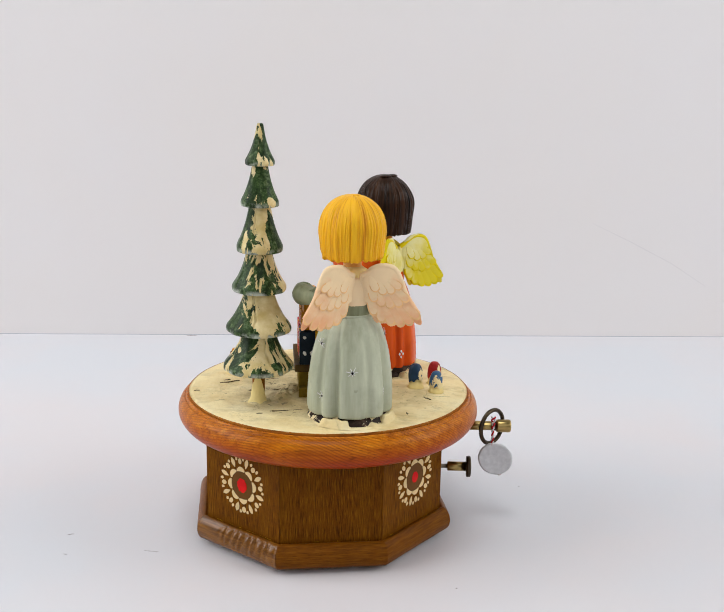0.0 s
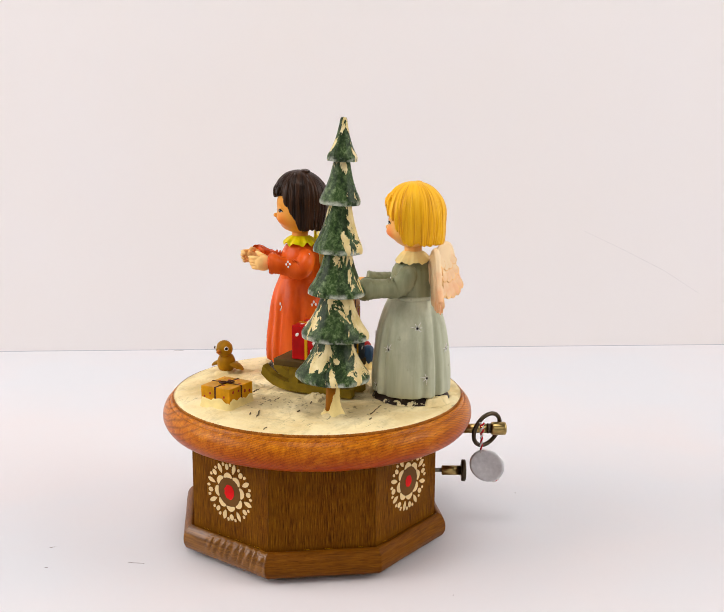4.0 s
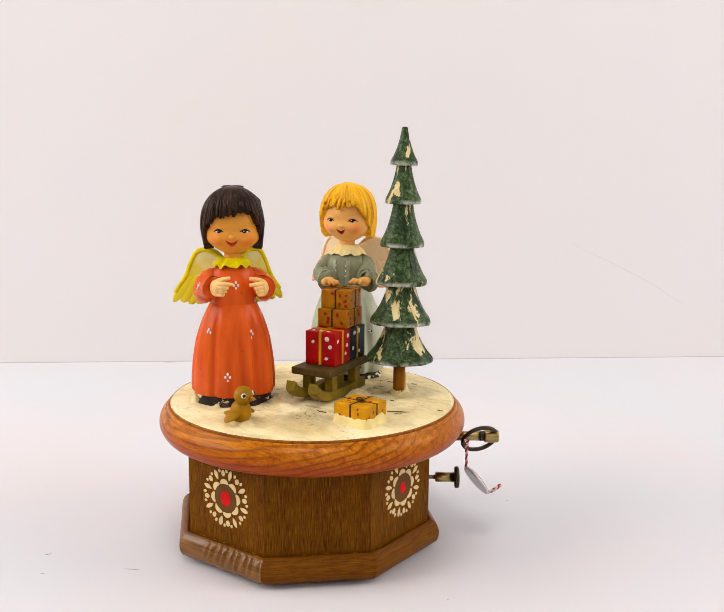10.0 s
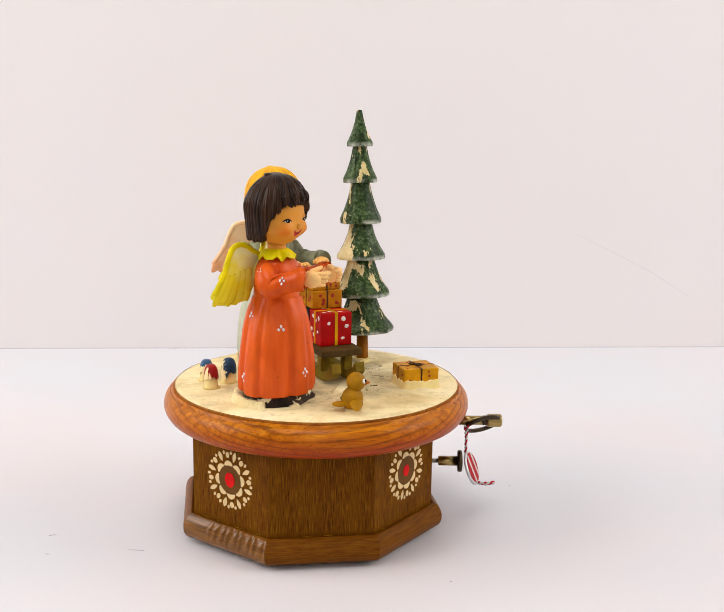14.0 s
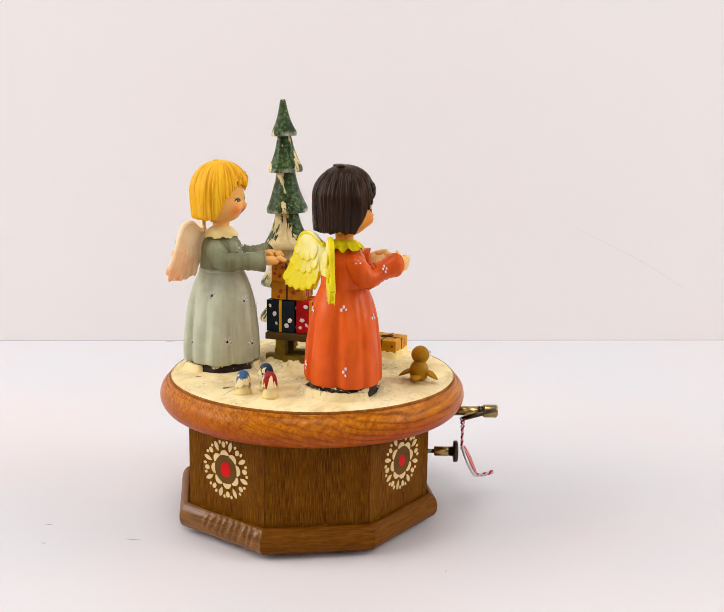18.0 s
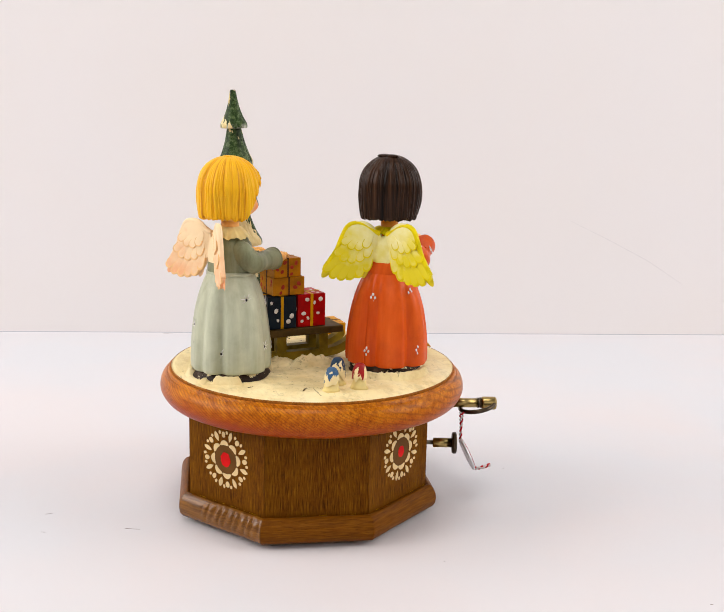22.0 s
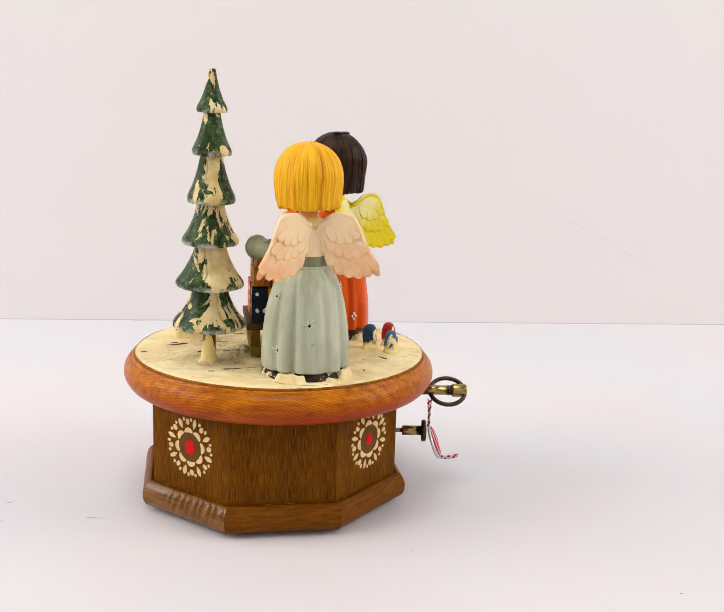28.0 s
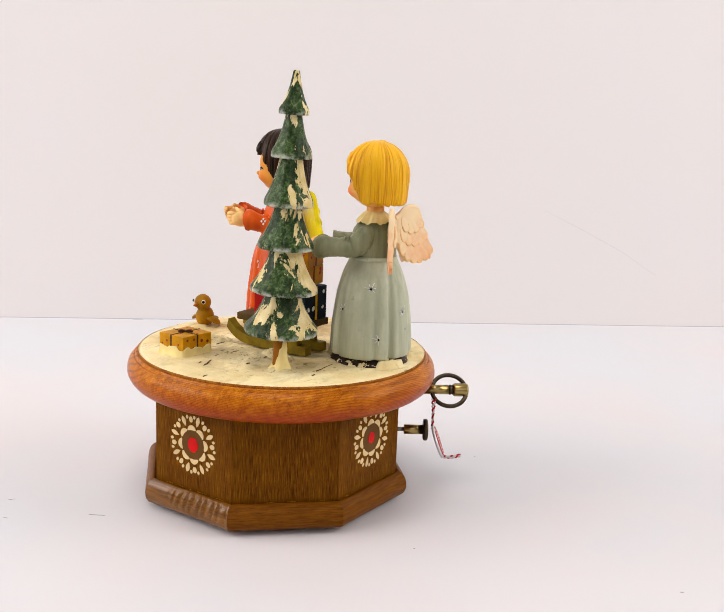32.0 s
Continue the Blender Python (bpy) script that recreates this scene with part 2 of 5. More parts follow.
def skin_paint(name, base, blush, amount, turn=0.0, shift=(0.0, 0.0)):
    """Face paint with soft rouge on the cheeks."""
    m = Nodes(name, 0.36, 0, 0.0, 0.16)
    base, blush = deep(base, 1.1), deep(blush, 1.1)
    col = m.ramp(m.noise(60, 4), (0.3, tuple(c * 0.88 for c in base)), (0.7, base))
    ca, sa = math.cos(radians(turn)), math.sin(radians(turn))
    for side in (-1, 1):
        x, y = 7.8 * side, 8.6
        d = m.tree.nodes.new("ShaderNodeVectorMath")
        d.operation = "DISTANCE"
        m.link(m.coord, d.inputs[0])
        d.inputs[1].default_value = ((ca * x - sa * y + shift[0]) * MM, (sa * x + ca * y + shift[1]) * MM, 0.0822)
        col = m.mix(m.math("MULTIPLY", m.ramp(m.math("MULTIPLY", d.outputs["Value"], 100.0), (0.12, 1.0), (0.50, 0.0)), amount), col, blush)
    return m.done(col, m.noise(700, 3), 0.08, 0.0002)


def hair_paint(name, dark, mid, light, rough, spec):
    """Painted carved hair: fine strands from the crown down."""
    m = Nodes(name, rough, 0, 0.0, spec)
    x, y, z = m.sep()
    r = m.math("ADD", m.math("SQRT", m.math("ADD", m.math("MULTIPLY", x, x), m.math("MULTIPLY", y, y))), 0.0006)
    v = m.tree.nodes.new("ShaderNodeCombineXYZ")
    for value, socket in ((m.math("MULTIPLY", m.math("DIVIDE", x, r), 11.0), v.inputs[0]), (m.math("MULTIPLY", m.math("DIVIDE", y, r), 11.0), v.inputs[1]), (m.math("MULTIPLY", z, 26.0), v.inputs[2])):
        m.link(value, socket)
    f = m.noise(1.0, 4, v.outputs[0], 0.62)
    col = m.ramp(f, (0.30, dark), (0.48, mid), (0.75, light))
    return m.done(col, f, 0.45, 0.0004)


def wing_paint(name, inner, tip, low, high):
    """Pale wings tinted towards the feather tips."""
    m = Nodes(name, 0.42, 0, 0.12, 0.25)
    x, y, z = m.sep()
    reach = m.math("SUBTRACT", m.math("MULTIPLY", z, 8.0), m.math("MULTIPLY", m.math("ABSOLUTE", x), 7.0))
    t = m.ramp(m.math("ADD", reach, m.math("MULTIPLY", m.noise(170, 3), 0.34)), (low, 1.0), (high, 0.0))
    f = m.noise(150, 4, None, 0.6, 0.4)
    col = m.mix(t, m.ramp(f, (0.3, tuple(c * 0.93 for c in inner)), (0.7, inner)), tip)
    return m.done(col, m.noise(500, 3), 0.1, 0.0002)


def cloth_paint(name, dark, mid, light, rough=0.38):
    """Brushed dress paint with faint upright streaks."""
    m = Nodes(name, rough, 0, 0.0, 0.16)
    f = m.noise(1.0, 4, m.mapped(150, 150, 16), 0.6)
    col = m.ramp(f, (0.30, dark), (0.5, mid), (0.72, light))
    # broad uneven staining, then small dark flecks
    col = m.mix(m.math("MULTIPLY", m.ramp(m.noise(48, 5, None, 0.65), (0.46, 0.0), (0.68, 1.0)), 0.42), col, tuple(c * 0.72 for c in dark))
    spots = m.ramp(m.noise(210, 2), (0.70, 0.0), (0.74, 1.0))
    col = m.mix(m.math("MULTIPLY", spots, 0.35), col, tuple(c * 0.5 for c in dark))
    return m.done(col, m.noise(600, 3), 0.08, 0.0002)


def shoe_paint():
    """Near-black shoe paint, scuffed brown, with flakes of cream snow paint stuck to it."""
    m = Nodes("black_shoe_paint", 0.42)
    col = m.ramp(m.noise(200, 5), (0.3, (0.010, 0.006, 0.004)), (0.55, (0.034, 0.020, 0.013)), (0.8, (0.13, 0.08, 0.05)))
    flakes = m.noise(120, 5, m.mapped(1, 1, 1.6), 0.65)
    col = m.mix(m.ramp(flakes, (0.575, 0.0), (0.59, 1.0)), col, (0.84, 0.72, 0.44))
    return m.done(col, flakes, 0.5, 0.0006)


def sheet_white(name, base, warm):
    m = Nodes(name, 0.55)
    a = m.ramp(m.noise(5.0, 4), (0.38, base), (0.62, warm))
    fine = m.noise(160, 3)
    return m.done(a, m.mix(0.5, m.noise(14, 3), fine), 0.06, 0.0006)


M_TABLE = sheet_white("white_table_paint", (0.655, 0.660, 0.692), (0.690, 0.652, 0.664))
M_WALL = sheet_white("white_backdrop_paint", (0.835, 0.80, 0.80), (0.84, 0.797, 0.784))
M_BASE = grain_wood("brown_oak", (0.012, 0.0034, 0.0003), (0.142, 0.044, 0.0012), (0.33, 0.132, 0.005), "y", 0.52, 0.0, 5.2, 0.045)
M_MOULD = grain_wood("brown_oak_moulding", (0.070, 0.021, 0.0015), (0.170, 0.052, 0.0025), (0.26, 0.098, 0.006), "x", 0.34, 0.0, 2.8, 0.06)
# rippled bar: lighter and glossier oak than the other bars
M_RIPPLE = grain_wood("lighter_ripple_oak", (0.070, 0.022, 0.002), (0.185, 0.066, 0.005), (0.30, 0.125, 0.014), "x", 0.25, 0.0, 1.6, 0.38)
M_RIM = rim_wood()
M_EDGE = grain_wood("disc_edge_wood", (0.16, 0.050, 0.008), (0.33, 0.110, 0.014), (0.46, 0.175, 0.024), "x", 0.5, 0.0)
M_SNOW = snow_ground()
M_TREE = tree_paint()
M_TRUNK = paint("trunk_brown", (0.29, 0.115, 0.025), 0.25, 0.5)
M_CREAM = paint("cream_paint", (0.90, 0.74, 0.38), 0.1, 0.5)
M_PETAL = paint("cream_inlay", (0.80, 0.63, 0.36), 0.06, 0.5)
M_RED = paint("red_inlay", (0.62, 0.03, 0.025), 0.1, 0.4)
M_BROWN = paint("brown_inlay", (0.13, 0.06, 0.018), 0.1, 0.5)
M_SKIN = skin_paint("tan_skin_paint", (0.74, 0.325, 0.074), (0.68, 0.165, 0.035), 0.6, -11.0, (0.0, 1.7))
M_SKIN_PALE = skin_paint("pale_skin_paint", (0.87, 0.47, 0.165), (0.80, 0.17, 0.06), 0.62, 0.0, (-0.4, 1.2))
M_LIPS = plain("lip_paint", (0.58, 0.045, 0.03), 0.35)
M_MOUTH = plain("mouth_paint", (0.16, 0.008, 0.008), 0.4)
M_EYE = plain("eye_paint", (0.012, 0.010, 0.010), 0.25)
M_WHITE = plain("white_paint", (0.82, 0.80, 0.76), 0.45)
M_DARKHAIR = hair_paint("dark_hair_paint", (0.0035, 0.0013, 0.0006), (0.025, 0.0105, 0.0048), (0.066, 0.028, 0.012), 0.28, 0.13)
M_GOLDHAIR = hair_paint("yellow_hair_paint", (0.55, 0.20, 0.003), (0.86, 0.43, 0.006), (0.93, 0.54, 0.020), 0.42, 0.2)
M_REDDRESS = cloth_paint("coral_red_paint", (0.57, 0.064, 0.005), (0.68, 0.094, 0.009), (0.77, 0.128, 0.015), 0.27)
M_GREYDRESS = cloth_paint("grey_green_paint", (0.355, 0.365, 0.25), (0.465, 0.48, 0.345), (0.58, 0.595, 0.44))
# sleeve and bodice tone: own darker grey-green, deepened to stand for shade on it
M_GREYDARK = cloth_paint("shade_toned_grey_green", (0.13, 0.135, 0.070), (0.222, 0.230, 0.130), (0.31, 0.32, 0.195))
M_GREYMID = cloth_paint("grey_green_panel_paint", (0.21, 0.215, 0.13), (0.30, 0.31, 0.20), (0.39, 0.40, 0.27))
M_COLLAR = paint("yellow_green_paint", (0.72, 0.62, 0.05), 0.2, 0.45, scale=160)
M_PINKWING = wing_paint("peach_wing_paint", (0.93, 0.70, 0.42), (0.86, 0.38, 0.17), 0.34, 0.60)
M_PINKEDGE = paint("pink_feather_edge_paint", (0.91, 0.57, 0.31), 0.12, 0.42, scale=140)
M_BLACK = shoe_paint()
M_SLED = paint("dark_brown_wood", (0.075, 0.046, 0.016), 0.3, 0.55, scale=120)
M_BOXRED = paint("red_parcel_paint", (0.37, 0.014, 0.014), 0.25, 0.4, scale=120)
M_NAVY = paint("navy_parcel_paint", (0.007, 0.013, 0.021), 0.3, 0.38, scale=120)
M_OCHRE = paint("ochre_parcel_paint", (0.39, 0.168, 0.013), 0.3, 0.45, scale=140)
M_OCHRE_PALE = paint("pale_ochre_parcel_paint", (0.55, 0.27, 0.028), 0.25, 0.45, scale=140)
M_GOLD = paint("gold_ribbon_paint", (0.62, 0.34, 0.05), 0.2, 0.4)
M_DARKLINE = plain("brown_line_paint", (0.075, 0.025, 0.010), 0.5)
M_SPOTRED = plain("dark_red_spot_paint", (0.36, 0.035, 0.018), 0.45)
M_BIRD = paint("bird_brown_paint", (0.33, 0.165, 0.014), 0.3, 0.45, scale=130)
M_BEAK = plain("orange_beak_paint", (0.52, 0.16, 0.02), 0.4)
M_OLIVE = paint("olive_wood", (0.20, 0.138, 0.028), 0.3, 0.5, scale=150)
M_BRASS = plain("aged_brass", (0.42, 0.30, 0.11), 0.28, 1.0)
M_DARKMETAL = plain("blackened_brass", (0.075, 0.055, 0.035), 0.33, 1.0)
M_STEEL = plain("thin_steel", (0.22, 0.19, 0.15), 0.35, 1.0)
M_SILVER = plain("silver_foil_tag", (0.72, 0.72, 0.73), 0.34, 0.55)
M_THREAD_RED = plain("red_thread", (0.46, 0.022, 0.03), 0.7)
M_THREAD_WHITE = plain("white_thread", (0.64, 0.58, 0.56), 0.7)


M_YELWING = wing_paint("yellow_wing_paint", (0.88, 0.80, 0.36), (0.76, 0.62, 0.014), 0.50, 0.70)
M_YELBRIGHT = wing_paint("bright_yellow_wing_paint", (0.84, 0.74, 0.16), (0.76, 0.61, 0.012), 0.50, 0.70)
M_HAND = paint("light_skin_paint", (0.88, 0.56, 0.26), 0.08, 0.42, scale=150)

M_CRACK = plain("dark_crack", (0.13, 0.088, 0.042), 0.7)
# grey of the added, unseen room, kept low to limit bounced light
M_ROOM = sheet_white("added_room_grey", (0.17, 0.165, 0.16), (0.18, 0.17, 0.16))
M_SEAM = plain("seam_shade_grey", (0.56, 0.56, 0.62), 0.8)
M_YELEDGE = paint("yellow_wing_edge_paint", (0.76, 0.62, 0.014), 0.12, 0.4, scale=140)


# ---- mesh tools ----
class Mesh:
    """Collects pieces, in millimetres, into one mesh with several materials."""

    def __init__(self):
        self.bm = bmesh.new()
        self.mats = []

    def slot(self, mat):
        if mat not in self.mats:
            self.mats.append(mat)
        return self.mats.index(mat)

    def grid(self, fn, nu, nv, mat, wrap=True, smooth=True):
        """fn(u, v) with u and v from 0 to 1 gives a point; u wraps round where wrap is set."""
        k = self.slot(mat)
        cols = nu if wrap else nu + 1
        vs = [[self.bm.verts.new(Vector(fn(i / nu, j / nv)) * MM) for i in range(cols)] for j in range(nv + 1)]
        for j in range(nv):
            for i in range(nu):
                n = (i + 1) % cols
                f = self.bm.faces.new((vs[j][i], vs[j][n], vs[j + 1][n], vs[j + 1][i]))
                f.material_index, f.smooth = k, smooth
        return vs

    def fan(self, ring, mat, smooth=False):
        k = self.slot(mat)
        f = self.bm.faces.new(ring)
        f.material_index, f.smooth = k, smooth

    def lathe(self, profile, mat, n=48, centre=(0, 0), sx=1.0, sy=1.0, ripple=None, cap=True, smooth=True):
        """profile: pairs of radius and height, from below upwards. ripple(angle, height) scales the radius."""
        def fn(u, v):
            r, z = profile[min(int(round(v * (len(profile) - 1))), len(profile) - 1)]
            a = math.tau * u
            k = r * (ripple(a, z) if ripple else 1)
            return centre[0] + sx * k * math.cos(a), centre[1] + sy * k * math.sin(a), z
        vs = self.grid(fn, n, len(profile) - 1, mat, True, smooth)
        if cap:
            if profile[0][0] > 0.01:
                self.fan(list(reversed(vs[0])), mat)
            if profile[-1][0] > 0.01:
                self.fan(vs[-1], mat)

    def ball(self, c, r, mat, n=20, sx=1.0, sy=1.0, sz=1.0, turn=None, low=0.0, high=1.0):
        c = Vector(c)

        def fn(u, v):
            b = math.pi * (low + (high - low) * v) - math.pi / 2
            p = Vector((sx * r * math.cos(b) * math.cos(math.tau * u), sx * 0 + sy * r * math.cos(b) * math.sin(math.tau * u), sz * r * math.sin(b)))
            return c + (turn @ p if turn else p)
        self.grid(fn, n, max(6, n // 2), mat)

    def tube(self, path, radii, mat, n=14, flat=1.0, wrinkle=0.0):
        """A tapered tube along points; radii one for each point. The ends are rounded off."""
        pts = [Vector(p) for p in path]
        rings = []
        k = self.slot(mat)
        for i, p in enumerate(pts):
            d = (pts[min(i + 1, len(pts) - 1)] - pts[max(i - 1, 0)]).normalized()
            side = d.cross(Vector((0, 0, 1)))
            side = side.normalized() if side.length > 1e-4 else Vector((1, 0, 0))
            up = side.cross(d).normalized()
            r = radii[i]
            rings.append([self.bm.verts.new((p + side * r * math.cos(a) + up * r * flat * math.sin(a)
                                             * (1 + wrinkle * math.sin(3 * i + 2 * a))) * MM)
                          for a in (math.tau * q / n for q in range(n))])
        for a, b in zip(rings, rings[1:]):
            for q in range(n):
                f = self.bm.faces.new((a[q], a[(q + 1) % n], b[(q + 1) % n], b[q]))
                f.material_index, f.smooth = k, True
        for ring in (rings[0][::-1], rings[-1]):
            f = self.bm.faces.new(ring)
            f.material_index, f.smooth = k, True

    def box(self, lo, hi, mat, m=None, bevel=0.0):
        k = self.slot(mat)
        made = bmesh.ops.create_cube(self.bm, size=1.0)
        c = (Vector(lo) + Vector(hi)) / 2
        s = Vector(hi) - Vector(lo)
        for v in made["verts"]:
            p = Vector((v.co.x * s.x, v.co.y * s.y, v.co.z * s.z)) + c
            v.co = (m @ p if m else p) * MM
        faces = {f for v in made["verts"] for f in v.link_faces}
        for f in faces:
            f.material_index = k
        if bevel:
            edges = {e for f in faces for e in f.edges}
            got = bmesh.ops.bevel(self.bm, geom=list(edges), offset=bevel * MM, segments=2, affect="EDGES", profile=0.5)
            for f in got["faces"]:
                f.material_index = k

    def prism(self, outline, z0, z1, mat, m=None):
        """A flat shape with thickness: outline in x and y, from z0 to z1, placed by m."""
        k = self.slot(mat)
        lo = [Vector((x, y, z0)) for x, y in outline]
        hi = [Vector((x, y, z1)) for x, y in outline]
        lo = [self.bm.verts.new((m @ p if m else p) * MM) for p in lo]
        hi = [self.bm.verts.new((m @ p if m else p) * MM) for p in hi]
        n = len(outline)
        fs = [self.bm.faces.new(lo[::-1]), self.bm.faces.new(hi)]
        fs += [self.bm.faces.new((lo[i], lo[(i + 1) % n], hi[(i + 1) % n], hi[i])) for i in range(n)]
        for f in fs:
            f.material_index = k

    def data(self, name):
        bmesh.ops.recalc_face_normals(self.bm, faces=self.bm.faces)
        me = bpy.data.meshes.new(name)
        self.bm.to_mesh(me)
        self.bm.free()
        for mat in self.mats:
            me.materials.append(mat)
        return me


def part(name, mesh, parent=None, label=""):
    """Links a Mesh as one object under a thing or a part."""
    ob = new(name, mesh.data(name))
    if parent:
        ob.parent = parent
    if label:
        tagged(ob, label)
    return ob


def turn_to(normal, spin=0.0):
    """Turns +Z to the normal."""
    return Vector(normal).to_track_quat("Z", "Y").to_matrix().to_4x4() @ Matrix.Rotation(spin, 4, "Z")


def arc_profile(points, steps=6):
    """A smooth profile through pairs (Catmull-Rom)."""
    out = []
    for i in range(len(points) - 1):
        p0, p1, p2, p3 = points[max(i - 1, 0)], points[i], points[i + 1], points[min(i + 2, len(points) - 1)]
        for s in range(steps):
            t = s / steps
            out.append(tuple(0.5 * (2 * b + (c - a) * t + (2 * a - 5 * b + 4 * c - d) * t * t + (3 * b - a - 3 * c + d) * t ** 3)
                             for a, b, c, d in zip(p0, p1, p2, p3)))
    out.append(tuple(points[-1]))
    return out


# ---- the setting: white table sheet, white backdrop, an added room out of view ----
def setting():
    g = Mesh()
    g.box((-1700, -2020, -40), (1700, 1820, 0), M_TABLE)
    table = part("table_surface", g)
    tagged(table, "smooth matt white painted table top", "table", kind="structure")
    w = Mesh()
    m = Matrix.Translation((0, 387, 0)) @ Matrix.Rotation(math.atan(0.08), 4, "Z")
    w.box((-1500, 0, -1.0), (1500, 12, 1100), M_WALL, m)
    wall = part("backdrop_wall", w)
    # grey strip standing for the thin shadow line where board meets table
    e = Mesh()
    e.box((-1490, -0.5, 0.0), (1490, 0.5, 0.45), M_SEAM, m)
    part("lower_edge", e, wall, "thin grey strip for the shadow line along the table")
    c = Mesh()
    c.prism([(214, 105.4), (250, 88.9), (288, 70.0), (322, 48.6), (322, 48.2), (288, 69.4), (250, 88.3), (214, 105.1)], -0.02, 0.08, M_CREASE, m @ Matrix(((1, 0, 0, 0), (0, 0, -1, 0), (0, 1, 0, 0), (0, 0, 0, 1))))
    part("crease", c, wall, "faint slanting crease in the board")
    tagged(wall, "plain white upright backdrop board behind the music box", "backdrop", kind="structure")
    # added unseen room: walls with lamp openings, and a ceiling, toned to cut bounce
    def walled(name, m, width, openings, label):
        """An unseen wall of so many millimetres, 12 cm thick, 2.4 m high, with one opening."""
        r = Mesh()
        x0, x1, z0, z1 = openings
        for lo, hi in (((-width / 2, 0, -40), (x0, 120, 2400)), ((x1, 0, -40), (width / 2, 120, 2400)), ((x0, 0, -40), (x1, 120, z0)), ((x0, 0, z1), (x1, 120, 2400))):
            r.box(lo, hi, M_ROOM, m)
        tagged(part(name, r), label, "wall", kind="structure")
    side = "unseen grey room wall added with an opening for a lamp"
    walled("wall_west", Matrix.Translation((-1700, -100, 0)) @ Matrix.Rotation(math.pi / 2, 4, "Z"), 3840, (-960, 500, 380, 1750), side)
    walled("wall_east", Matrix.Translation((1700, -100, 0)) @ Matrix.Rotation(-math.pi / 2, 4, "Z"), 3840, (-540, 740, 380, 1720), side)
    walled("wall_south", Matrix.Translation((0, -2020, 0)) @ Matrix.Rotation(math.pi, 4, "Z"), 3400, (-1250, 550, 500, 1780), side)
    walled("wall_north", Matrix.Translation((0, 1820, 0)), 3400, (1690, 1695, 2300, 2310), "unseen grey room wall added behind the backdrop")
    c = Mesh()
    c.box((-1820, -2140, 2400), (1820, 1940, 2480), M_ROOM)
    tagged(part("ceiling", c), "unseen grey ceiling added over the table", "ceiling", kind="structure")
    # fine scuffs where the sheet meets the board, and on the table
    for x, y, length, angle, thick in ((-147, 372, 9, 6, 0.8), (-132, -28, 3.5, 25, 0.35), (-86, -44, 8, -6, 0.22), (110, 51, 0.9, 0, 0.6),
                                       (66, -72, 0.8, 10, 0.5), (-128, -50, 2.2, -10, 0.3), (197, -111, 1.0, 30, 0.5), (179, -108, 1.4, -20, 0.4)):
        s = Mesh()
        r = Matrix.Translation((x, y, 0)) @ Matrix.Rotation(radians(angle), 4, "Z")
        s.prism([(-length / 2, -thick * 0.2), (-length * 0.1, -thick / 2), (length / 2, -thick * 0.1), (length * 0.2, thick / 2), (-length * 0.3, thick * 0.3)], 0.02, 0.12, M_SCUFF, r)
        ob = part("scuff", s)
        tagged(ob, "fine dark scuff on the white table", "scuff", "scuffs on the table")


M_CREASE = plain("grey_crease", (0.818, 0.783, 0.785), 0.7)
M_SCUFF = plain("grey_scuff", (0.22, 0.17, 0.15), 0.8)
setting()

# ---- the music box: eight-sided foot, turning platform, key and governor rod ----
CORNERS = [(-19.3, -61.2), (30.2, -53.8), (59.9, -13.6), (52.5, 35.9), (12.3, 65.6), (-37.2, 58.2), (-66.9, 18.0), (-59.5, -31.5)]


def octagon(out):
    """The box's eight corners, moved outwards by so many millimetres."""
    made = []
    for k in range(8):
        p = Vector(CORNERS[k])
        a, b = p - Vector(CORNERS[k - 1]), Vector(CORNERS[(k + 1) % 8]) - p
        na, nb = Vector((a.y, -a.x)).normalized(), Vector((b.y, -b.x)).normalized()
        n = (na + nb).normalized()
        made.append(p + n * (out / n.dot(na)))
    return made


def face_frame(k):
    """Middle of the box's side k (z = 0), with x along the side, y up, z outwards; and half the side's length."""
    p, q = Vector((*CORNERS[k], 0)), Vector((*CORNERS[(k + 1) % 8], 0))
    x = (q - p).normalized()
    m = Matrix((x, Vector((0, 0, 1)), Vector((x.y, -x.x, 0)))).transposed().to_4x4()
    return Matrix.Translation((p + q) / 2) @ m, (q - p).length / 2


music_box = new("music_box")
tagged(music_box, "brown wooden eight-sided music box with painted rosettes and turning platform", "music box")


